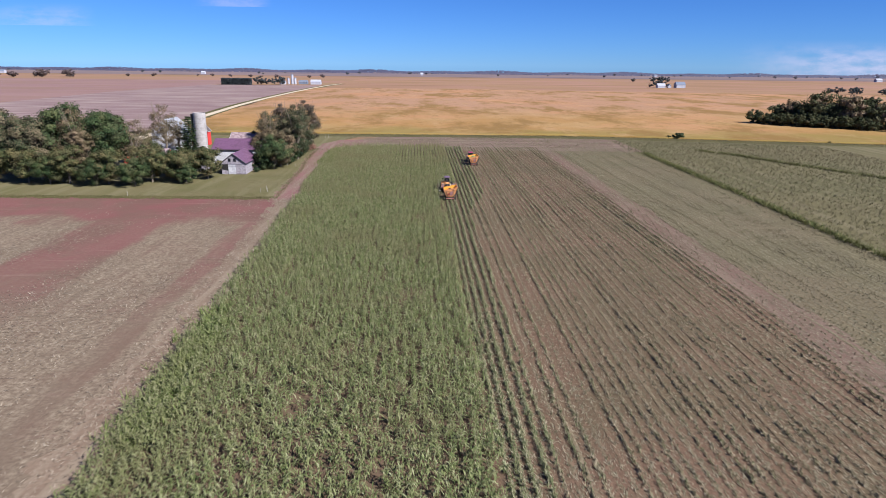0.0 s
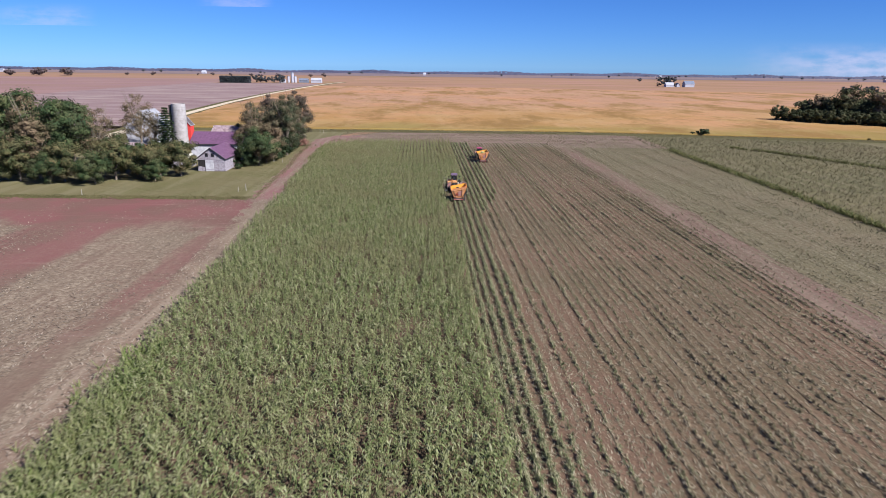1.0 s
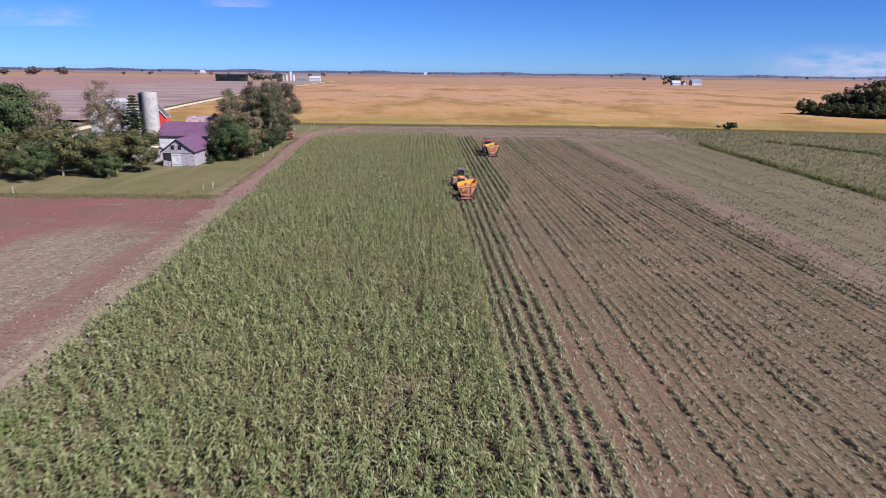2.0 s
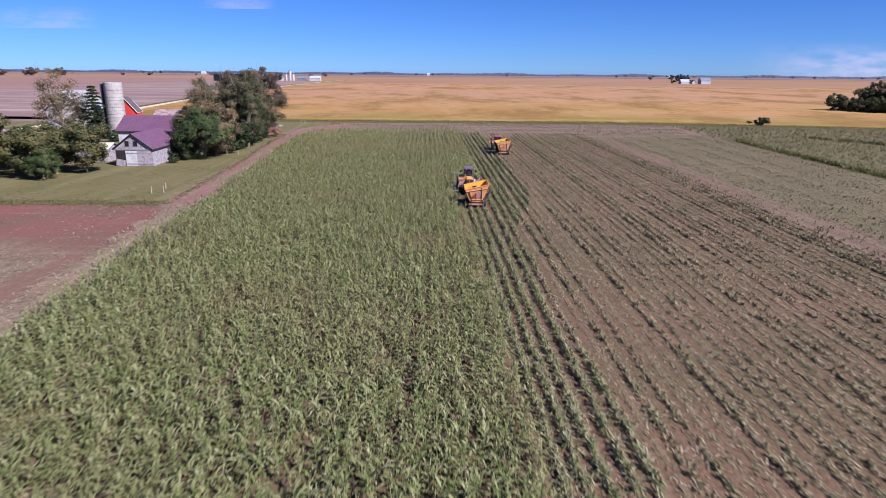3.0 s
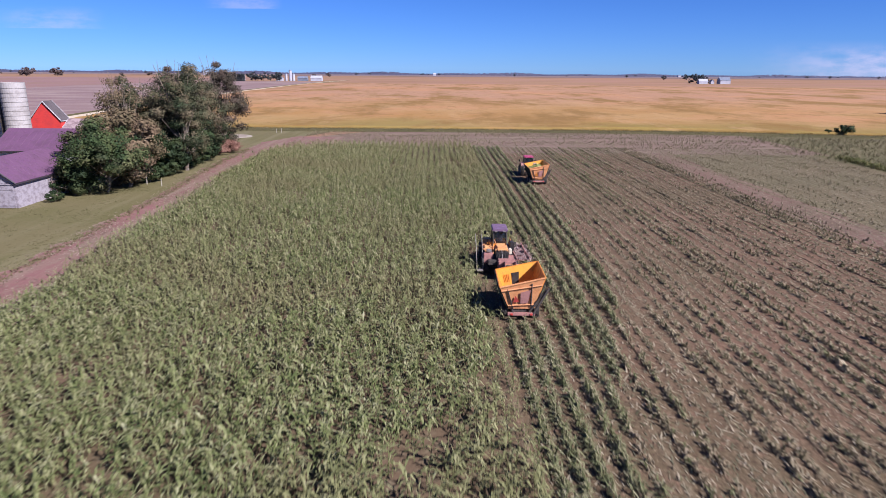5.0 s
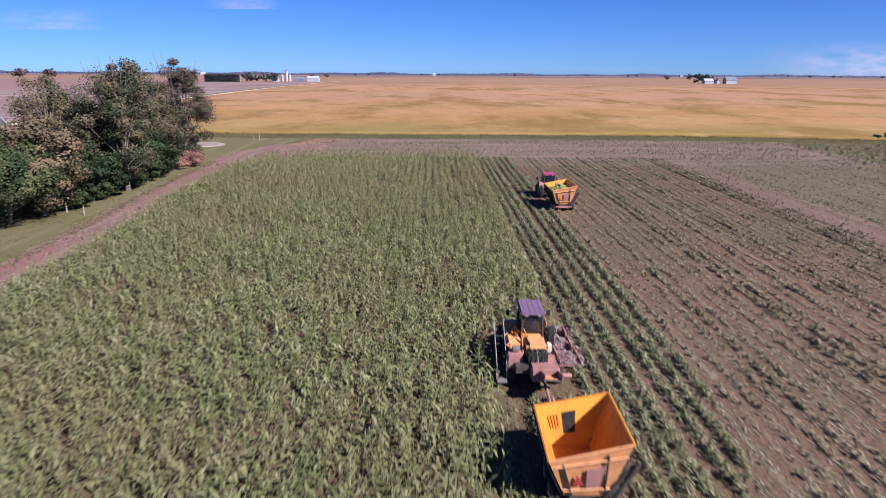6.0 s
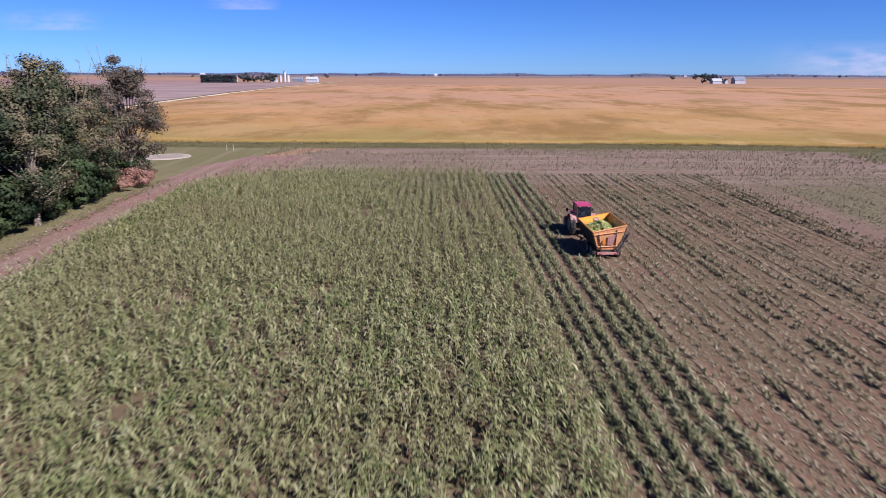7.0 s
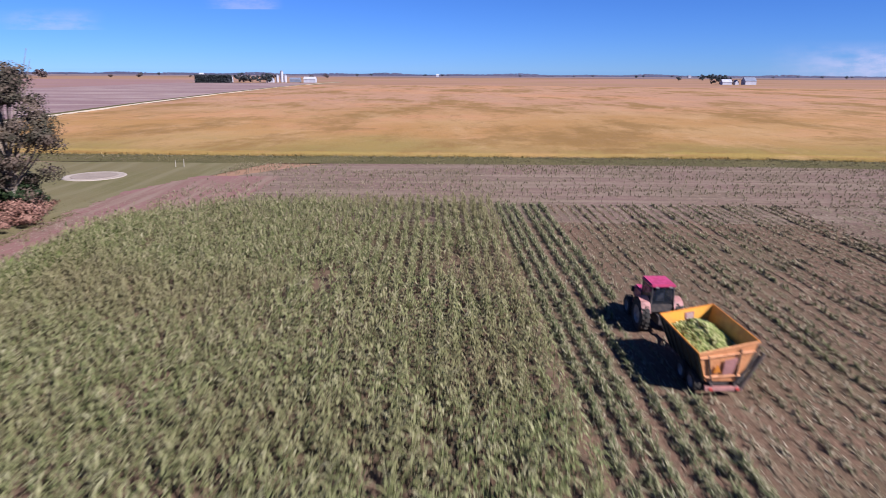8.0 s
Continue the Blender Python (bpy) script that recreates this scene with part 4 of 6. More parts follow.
def conifer(name, seed, h, rx, label):
    """A dark pine: straight trunk, drooping whorls of limbs with needle sprays and gaps between."""
    rng = np.random.default_rng(seed)
    root = thing(name, (0, 0, -50), label, "tree")
    bm = bmesh.new()
    tube(bm, (0, 0, -0.1), (0.1, 0, h), 0.22, 0.03, 8)
    vs = []
    for k in range(17):
        z = h * (0.12 + 0.86 * k / 16)
        for i in range(6):
            a = i * 1.047 + k * 0.6 + rng.normal(0, 0.2)
            r = rx * (1 - 0.80 * (k / 16) ** 1.2) * rng.uniform(0.6, 1.1)
            tip = np.array((math.cos(a) * r, math.sin(a) * r, z - 0.12 * r))
            tube(bm, (0, 0, z), tip, 0.05, 0.015, 4)
            n = int(60 * r / rx + 24)
            f = rng.uniform(0.25, 1.05, n)[:, None]
            p = np.array((0, 0, z)) * (1 - f) + tip * f + rng.normal(0, 0.2, (n, 3)) * np.array((1, 1, 0.5))
            aa, bb = rng.normal(0, 1, (n, 3)) * np.array((1, 1, 0.5)), rng.normal(0, 1, (n, 3)) * np.array((1, 1, 0.4))
            vs.append(np.stack([p - aa * 0.2, p - bb * 0.12, p + aa * 0.2, p + bb * 0.12], 1).reshape(-1, 3))
    part("trunk", bm, M_BARK, root)
    v = np.concatenate(vs)
    crown = new("crown", mesh_of("crown", v, np.arange(len(v)).reshape(-1, 4), LEAVES["dark"]))
    crown.parent = root
    return root


T_OAK = tree("broad_tree", 1, 15, 6.2, 2.0, 70, 190, 0.225, "green", "broad green deciduous tree at the farmyard edge")
T_MAPLE = tree("maple_tree", 2, 11, 5.2, 1.0, 60, 190, 0.215, "olive", "olive green maple turning brown")
T_BROWN = tree("autumn_tree", 3, 13, 3.4, 1.6, 60, 190, 0.17, "brown", "thin brownish autumn tree", bare=0.1)
T_BROWNLOW = tree("brown_bush_tree", 15, 7.6, 3.9, 0.6, 56, 300, 0.14, "brown", "low brown autumn tree beside the track")
T_AIRY = tree("airy_tree", 14, 16.6, 5.2, 3.0, 62, 110, 0.17, "brown", "tall airy brown tree with open limbs", bare=0.2, limbs=12)
T_LOW = tree("round_bush_tree", 4, 9.5, 5.2, 0.4, 64, 300, 0.16, "green", "dense round green tree down to the ground")
T_TALL = tree("tall_tree", 5, 16.5, 5.8, 1.0, 76, 390, 0.145, "grey", "tall grey-green tree with open limbs", bare=0.05, sprigs=1, limbs=6)
T_SLIM = tree("slim_tree", 6, 15.8, 4.1, 0.6, 64, 330, 0.13, "mauve", "slim dull brown tree with bare twigs", bare=0.05, limbs=14)
T_PINE = conifer("pine_tree", 16, 12.2, 3.3, "dark pine tree beside a concrete silo")
T_UNDER = tree("understorey_tree", 17, 6.4, 3.6, 0.2, 46, 180, 0.21, "dark", "dark green low tree, deepened for shade under taller ones")
T_BUSH = tree("bush", 7, 3.2, 2.4, 0.2, 26, 90, 0.20, "dark", "low dark green bush", "bush")
T_REDBUSH = tree("red_bush", 8, 1.9, 2.2, 0.1, 30, 190, 0.10, "red", "low reddish pink bush beside the track", "bush")
T_DARK = tree("dark_bush", 9, 3.6, 3.0, 0.2, 26, 110, 0.22, "dark", "dark green bush at the field end", "bush")
T_WOOD = tree("wood_tree", 11, 11, 6.0, 0.4, 36, 48, 0.52, "wood", "dark green tree of a far wood")
T_WOOD_OLIVE = tree("wood_tree", 12, 9.5, 5.6, 0.4, 36, 48, 0.52, "wood", "olive green tree of a far wood")
T_WOOD_DULL = tree("wood_tree", 13, 10.5, 5.2, 0.4, 36, 48, 0.50, "brown", "dull brown tree of a far wood")
T_WOOD_OLD = tree("wood_tree", 20, 18.5, 8.6, 1.0, 84, 70, 0.46, "wood", "tall broad olive green tree above a far wood")
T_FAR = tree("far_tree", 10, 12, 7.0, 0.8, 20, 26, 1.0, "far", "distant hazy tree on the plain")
T_SHRUB = tree("far_shrub", 19, 9, 6.5, 0.3, 20, 30, 0.9, "shrub", "distant reddish brown shrub on the plain", "shrub")

stand(T_OAK, [(-76.5, 156, 1.12, 10), (-87, 157, 1.1, 200), (-84, 172, 0.92, 300), (-97, 172, 0.95, 30)])
stand(T_MAPLE, [(-63.5, 150, 0.92, 0), (-57.2, 150.5, 0.74, 100), (-72.5, 147, 0.88, 220), (-82, 147.5, 0.95, 320), (-92, 148, 0.95, 50), (-52.0, 155.8, 0.84, 200), (-55.8, 154.0, 0.82, 60), (-101, 148, 0.92, 270), (-57.5, 158.5, 0.62, 150)])
stand(T_BROWN, [(-80, 151, 1.05, 0)])
stand(T_BROWNLOW, [(-38.6, 176.8, 1.3, 40), (-43.0, 183.5, 1.0, 150)])
stand(T_AIRY, [(-78, 195.5, 1.0, 0), (-75.0, 198.0, 0.68, 130), (-44.6, 189.5, 0.88, 60), (-70.2, 157, 0.92, 200), (-82, 154, 1.08, 20), (-108, 156, 1.0, 100)])
T_GREY = tree("broad_tree", 18, 15, 5.6, 1.6, 66, 190, 0.22, "grey", "broad grey-green tree at the farmyard edge")
stand(T_GREY, [(-97.5, 156, 1.1, 0), (-91.5, 153, 0.98, 100), (-104, 160, 1.08, 200)])
stand(T_PINE, [(-70.6, 195.5, 1.0, 0)])
stand(T_LOW, [(-39.4, 172.5, 0.98, 0), (-65.5, 145.2, 0.72, 90), (-104, 146, 0.8, 160), (-74.5, 145, 0.68, 20), (-86, 146.5, 0.7, 260), (-54.8, 149.0, 0.5, 130)])
stand(T_TALL, [(-36.6, 191, 0.98, 0), (-38.6, 202, 0.98, 130), (-45.5, 195, 0.88, 220)])
stand(T_SLIM, [(-38.3, 214, 1.08, 0), (-45, 208, 0.95, 100)])
stand(T_UNDER, [(-37.8, 186.5, 0.95, 0), (-37.8, 193.5, 1.1, 100), (-38.4, 200.5, 1.1, 200), (-39.8, 207, 1.0, 300), (-41, 184, 1.0, 50), (-42.5, 170.5, 0.8, 20), (-39.0, 214.5, 0.8, 70), (-40.5, 219, 0.7, 170), (-62.6, 158.5, 1.2, 120)])
stand(T_BUSH, [(-37.5, 180, 0.9, 0), (-37.5, 186, 1.0, 50), (-37.8, 193, 1.0, 130), (-37.6, 199.5, 1.0, 210), (-39, 206, 1.1, 300), (-42.6, 166.5, 0.5, 20), (-73, 196, 1.2, 70), (-68, 199, 1.0, 10), (-62, 203, 1.1, 190)])
stand(T_REDBUSH, [(-38.0, 209.5, 1.0, 0), (-37.4, 213.0, 1.2, 90), (-38.6, 217.0, 1.1, 200), (-42.0, 212, 1.1, 20)])
stand(T_DARK, [(104.6, 257.2, 0.75, 0), (100.8, 258.5, 0.5, 90), (160, 246, 0.3, 10), (260, 320, 1.4, 50)])
def wood():
    """A small wood beyond the fields: low dark trees in front, taller olive and dull ones behind."""
    rng = np.random.default_rng(44)
    line = ((166, 327), (178, 312), (190, 303), (208, 287), (240, 256))
    front, back, dull = [], [], []
    for i in range(26):
        u = i / 25 * 4
        k = min(int(u), 3)
        (ax, ay), (bx, by) = line[k], line[k + 1]
        x, y = ax + (bx - ax) * (u - k) + rng.normal(0, 1), ay + (by - ay) * (u - k) + rng.normal(0, 1)
        front.append((x + 3, y + 3, rng.uniform(0.62, 0.92), i * 77 % 360))
        if i > 3:
            (back if i % 3 else dull).append((x + rng.uniform(9, 14), y + rng.uniform(8, 12), rng.uniform(1.0, 1.25), i * 53 % 360))
        if i > 11 and i % 2:
            (dull if i % 3 else back).append((x + rng.uniform(20, 26), y + rng.uniform(14, 20), rng.uniform(1.2, 1.5), i * 31 % 360))
    stand(T_WOOD, front)
    stand(T_WOOD_OLD, [(197, 316, 1.0, 40), (207, 313, 0.85, 160)])
    stand(T_WOOD_OLIVE, back)
    stand(T_WOOD_DULL, dull)


wood()


def far_trees():
    """Far trees along farm lanes and round far homesteads."""
    rng = np.random.default_rng(12)
    spots = [(-240 + i * 6.5, 925 + rng.uniform(-10, 15), rng.uniform(0.7, 1.05)) for i in range(6)]
    spots += [(334, 966, 0.9), (341, 968, 1.0), (326, 970, 0.5), (350, 968, 0.5)]
    spots += [(447, 1330, 1.0), (462, 1330, 1.1), (477, 1335, 1.0), (408, 1330, 0.7)]
    for i in range(34):
        spots.append((470 + i * 9 + rng.uniform(-4, 4), 750 - i * 4 + rng.uniform(0, 30), rng.uniform(0.55, 0.8)))
    shrubs = [(-825 + i * 19 + rng.uniform(-6, 6), 1215 + 12 * i + rng.uniform(-20, 20), rng.uniform(0.9, 1.5)) for i in range(8)]
    shrubs += [(-640 + i * 46 + rng.uniform(-18, 18), 1400 + rng.uniform(0, 160), rng.uniform(0.4, 0.8)) for i in range(10)]
    stand(T_SHRUB, [(x, y, s, (i * 67) % 360) for i, (x, y, s) in enumerate(shrubs)])
    for i in range(40):
        y = rng.uniform(2000, 2900)
        spots.append((rng.uniform(-0.85, 0.85) * y, y, rng.uniform(0.3, 0.8)))
    stand(T_FAR, [(x, y, s, (i * 53) % 360) for i, (x, y, s) in enumerate(spots)])


far_trees()


def tree_belt(name, y, x0, x1, h, seed, label):
    """A far belt of woodland as a ragged ridge of foliage."""
    rng = np.random.default_rng(seed)
    n = int((x1 - x0) / 12)
    px = rng.uniform(x0, x1, n * 14)
    ht = h * (0.55 + 0.45 * np.sin(px * 0.011 + seed) * np.sin(px * 0.0037 + 2 * seed))
    ht = np.maximum(ht, h * 0.12)
    p = np.stack([px, y + rng.normal(0, 20, len(px)), float(land(y)) + ht * rng.uniform(0, 1, len(px))], 1)
    a = rng.normal(0, 0.08, p.shape) + np.array((1.0, 0, 0))
    b = rng.normal(0, 0.08, p.shape) + np.array((0, 0.35, 0.8))
    s = h * rng.uniform(0.2, 0.45, len(px))[:, None]
    v = np.stack([p - a * s, p - b * s, p + a * s, p + b * s], 1).reshape(-1, 3)
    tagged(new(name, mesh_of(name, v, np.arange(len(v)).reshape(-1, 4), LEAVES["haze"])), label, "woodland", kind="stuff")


tree_belt("far_woods", 2900, -2800, 2800, 8, 1, "distant bluish belt of trees")
tree_belt("far_woods", 3700, -3600, 3600, 11, 2, "distant bluish belt of trees near the horizon")
tree_belt("far_woods", 4450, -4250, 4250, 16, 3, "hazy tree line on the horizon")


# ---- farm buildings ----
def gable_house(name, x0, x1, y0, y1, eave, ridge, along, wall_mat, roof_mat, label, category="barn", over=0.3, z=0.0, gable_mat=None, plinth=0.0):
    """A building with four walls, two roof slopes with thickness and an overhang, and trim boards along the eaves."""
    cx, cy = (x0 + x1) / 2, (y0 + y1) / 2
    root = thing(name, (cx, cy, z), label, category)
    a, b = (x1 - x0) / 2, (y1 - y0) / 2
    t = 0.16
    for sx in (-1, 1):
        bm = bmesh.new()
        if along == "y":
            box(bm, (t, 2 * b, eave), (sx * (a - t / 2), 0, eave / 2))
        else:
            w = bm
            pts = [(sx * a, -b, 0), (sx * a, b, 0), (sx * a, b, eave), (sx * a, 0, ridge), (sx * a, -b, eave)]
            plate(w, pts if sx > 0 else pts[::-1], t)
        part("wall", bm, wall_mat if along == "y" else (gable_mat or wall_mat), root)
    for sy in (-1, 1):
        bm = bmesh.new()
        if along == "x":
            box(bm, (2 * a - 2 * t, t, eave), (0, sy * (b - t / 2), eave / 2))
        else:
            pts = [(-a + t, sy * b, 0), (a - t, sy * b, 0), (a - t, sy * b, eave), (0, sy * b, ridge), (-a + t, sy * b, eave)]
            plate(bm, pts if sy < 0 else pts[::-1], t)
        part("wall", bm, (gable_mat or wall_mat) if along == "y" else wall_mat, root)
    half = a if along == "y" else b
    lng = b if along == "y" else a
    slope = (ridge - eave) / half
    drop = over * slope
    for s in (-1, 1):
        bm = bmesh.new()
        e, r = eave - drop + 0.12, ridge + 0.12
        if along == "y":
            pts = [(0, -lng - over, r), (0, lng + over, r), (s * (half + over), lng + over, e), (s * (half + over), -lng - over, e)]
        else:
            pts = [(-lng - over, 0, r), (lng + over, 0, r), (lng + over, s * (half + over), e), (-lng - over, s * (half + over), e)]
        up = (Vector(pts[1]) - Vector(pts[0])).cross(Vector(pts[2]) - Vector(pts[0])).z > 0
        plate(bm, pts if up else pts[::-1], 0.1)
        roof = part("roof", bm, roof_mat, root)
        ribs = max(4, int(2 * lng / 0.9))
        for i in range(ribs if lng < 12 else 0):
            bm = bmesh.new()
            c = -lng + (i + 0.5) * 2 * lng / ribs
            if along == "y":
                tube(bm, (0, c, r + 0.015), (s * (half + over), c, e + 0.015), 0.013, None, 4)
            else:
                tube(bm, (c, 0, r + 0.015), (c, s * (half + over), e + 0.015), 0.013, None, 4)
            part("roof_seam", bm, roof_mat, roof)
        if along == "y":
            ends = [((0, sy * (lng + over), r - 0.07), (s * (half + over), sy * (lng + over), e - 0.07)) for sy in (-1, 1)]
        else:
            ends = [((sx * (lng + over), 0, r - 0.07), (sx * (lng + over), s * (half + over), e - 0.07)) for sx in (-1, 1)]
        for p, q in ends:
            bm = bmesh.new()
            tube(bm, p, q, 0.08, None, 4)
            part("bargeboard", bm, M_TRIM if roof_mat in (M_ROOF,) else M_WHITE, roof)
        bm = bmesh.new()
        if along == "y":
            box(bm, (0.1, 2 * lng + 2 * over, 0.14), (s * (half + over - 0.05), 0, e - 0.12))
        else:
            box(bm, (2 * lng + 2 * over, 0.1, 0.14), (0, s * (half + over - 0.05), e - 0.12))
        part("fascia", bm, M_TRIM if roof_mat in (M_ROOF,) else M_WHITE, roof)
    return root


def window(root, at, w, h, face="y", mat=M_WHITE, pane=M_GLASS, muntin=True):
    """A framed window standing on a wall, its panes set back."""
    bm = bmesh.new()
    t = 0.05
    for s in (-1, 1):
        if face == "y":
            box(bm, (t, 0.08, h + t), (at[0] + s * w / 2, at[1], at[2]))
            box(bm, (w, 0.08, t), (at[0], at[1], at[2] + s * h / 2))
        else:
            box(bm, (0.08, t, h + t), (at[0], at[1] + s * w / 2, at[2]))
            box(bm, (0.08, w, t), (at[0], at[1], at[2] + s * h / 2))
    if muntin:
        box(bm, (0.03, 0.06, h) if face == "y" else (0.06, 0.03, h), at)
        box(bm, (w, 0.06, 0.03) if face == "y" else (0.06, w, 0.03), at)
    wf = part("window_frame", bm, mat, root)
    bm = bmesh.new()
    box(bm, (w, 0.03, h) if face == "y" else (0.03, w, h), at)
    part("pane", bm, pane, wf)


def small_barn():
    root = gable_house("small_barn", -50.6, -44.4, 162.6, 174.0, 3.05, 5.35, "y", M_BOARD, M_ROOF, "weathered white board barn with a purple-brown sheet roof", over=0.35)
    for x in (-0.55, 0.85):
        window(root, (x - 0.45, -5.74, 3.75), 0.62, 0.8, "y", M_TRIM)
    # vertical boards of the gable front
    for i in range(20):
        x = -2.95 + i * 0.31
        top = 3.0 + (5.25 - 3.05) * (1 - abs(x) / 3.1)
        low = 2.75 if x < 2.9 else 0.0
        bm = bmesh.new()
        box(bm, (0.27, 0.03, top - low - 0.15), (x, -5.715, (top + low) / 2))
        part("board", bm, M_BOARD, root)
    bm = bmesh.new()
    box(bm, (6.1, 0.14, 0.14), (0, -5.77, 2.72))
    part("door_rail", bm, M_BOARD, root)
    for x, w in ((-0.4, 1.9), (1.75, 2.35)):
        bm = bmesh.new()
        box(bm, (w, 0.07, 2.5), (x, -5.84, 1.3), bevel=0.01)
        d = part("door", bm, M_WHITE if x < 0 else M_BOARD, root, "grey-white sliding plank door")
        for s in (-0.9, 0.9):
            bm = bmesh.new()
            box(bm, (w, 0.04, 0.14), (x, -5.9, 1.3 + s))
            part("batten", bm, M_BOARD, d)
    # Black panel on the whole wall stands for the dark behind a doorway.
    bm = bmesh.new()
    box(bm, (1.6, 0.05, 1.7), (-2.2, -5.725, 1.85))
    part("doorway_panel", bm, M_BLACK, root, "open doorway, its dark inside a black panel")
    bm = bmesh.new()
    box(bm, (1.5, 0.06, 1.1), (-2.3, -5.8, 0.55), (0, 12, 0))
    part("loose_board", bm, M_BOARD, root, "pale leaning boards")
    return root


small_barn()


def bare_vine():
    """A dry leafless climber over the barn's long wall."""
    rng = np.random.default_rng(23)
    bm = bmesh.new()
    strips = []
    for i in range(34):
        y0 = rng.uniform(168.2, 173.2)
        a = Vector((-44.33, y0, 0.0))
        for k in range(4):
            c = a + Vector((rng.uniform(-0.02, 0.10), rng.normal(0, 0.4), rng.uniform(0.45, 0.95)))
            c.x = min(max(c.x, -44.35), -43.9)
            tube(bm, a, c, 0.022, 0.012, 4)
            for j in range(5):
                p = a.lerp(c, rng.uniform(0, 1))
                strips.append(leaf_strip(tuple(p), rng.uniform(-1.2, 1.2), rng.uniform(0.12, 0.3), rng.uniform(-0.4, 0.6), 0.2, rng.uniform(0.04, 0.09), 1))
            a = c
    vine = thing("climber", (0, 0, 0), "dry leafless climber on the white barn wall", "climber")
    part("stems", bm, M_BARK, vine)
    leaves = new("leaves", mesh_of("leaves", *join(strips), M_HUSK))
    leaves.parent = vine


bare_vine()
big = gable_house("long_barn", -58.6, -45.4, 180.5, 189.0, 4.3, 6.75, "x", M_WHITE, M_ROOF, "long white barn with a purple-brown roof", over=0.4)
window(big, (6.64, -1.5, 3.0), 0.8, 1.0, "x", M_TRIM)
window(big, (6.64, 1.2, 4.7), 0.8, 0.9, "x", M_TRIM)
old = gable_house("old_shed", -58.5, -47.5, 196.0, 203.0, 4.9, 7.0, "x", M_BOARD, M_ROOF_OLD, "old shed with a patchy faded roof")
gable_house("red_barn", -80.9, -74.7, 224.0, 227.0, 4.9, 8.5, "y", M_BARN_RED, M_DARK_ROOF, "bright red barn with white trim", over=0.2)
gable_house("white_barn", -85.4, -76.4, 203.0, 213.0, 6.6, 10.6, "y", M_WHITE, M_GREY_ROOF, "tall white barn behind the trees", over=0.4)
gable_house("red_shed", -84, -72, 180, 186, 2.6, 3.9, "x", M_BARN_RED, M_ROOF_OLD, "low red shed with a faded roof")
gable_house("lean_shed", -60.5, -54.5, 167.5, 172.0, 2.2, 3.0, "x", M_BOARD, M_CREAM, "low shed with a pale roof beside the barn")


def stave_silo(x, y, r, h, label):
    root = thing("silo", (x, y, 0), label, "silo")
    bm = bmesh.new()
    lathe(bm, [(0, r), (h, r), (h, r - 0.18), (h - 1.5, r - 0.18)], 32, "Z")
    body = part("body", bm, M_CONCRETE, root)
    for i in range(int(h / 0.75)):
        z = 0.5 + i * 0.75
        bm = bmesh.new()
        lathe(bm, [(z, r), (z, r + 0.035), (z + 0.06, r + 0.035), (z + 0.06, r)], 32, "Z")
        part("hoop", bm, M_STEEL, body)
    bm = bmesh.new()
    box(bm, (0.9, 0.7, h - 0.6), (-r - 0.15, -0.4, h / 2), bevel=0.05)
    part("chute", bm, M_FRAME, root, "dark vertical chute")
    bm = bmesh.new()
    lathe(bm, [(h - 1.2, 0.01), (h - 1.2, r - 0.19)], 32, "Z")
    part("silage", bm, M_FRAME, root)
    return root


stave_silo(-69.9, 203.5, 1.95, 12.7, "open-topped grey stave silo with steel hoops")


def fence_post(x, y, h, lean):
    bm = bmesh.new()
    tube(bm, (0, 0, -0.2), (lean, 0, h), 0.07, 0.06, 8)
    lathe(bm, [(h - 0.02, 0.06), (h + 0.04, 0.02)], 8, "Z", (lean, 0, 0))
    ob = part("fence_post", bm, M_WOOD)
    ob.location = (x, y, 0)
    tagged(ob, "weathered pale wooden fence post in the grass", "post", "fence posts")


for x, y, h, l in ((-34.3, 138.4, 0.95, 0.05), (-32.9, 139.0, 0.9, -0.04), (-33.8, 141.8, 0.85, 0.0), (-34.6, 177.2, 1.0, 0.03), (-37.1, 178.4, 1.2, 0.0), (-36.9, 251.2, 1.2, 0.02), (-38.0, 250.8, 1.0, 0.0), (-62, 133.5, 1.1, 0.0), (-96, 134.5, 1.1, 0.03)):
    fence_post(x, y, h, l)


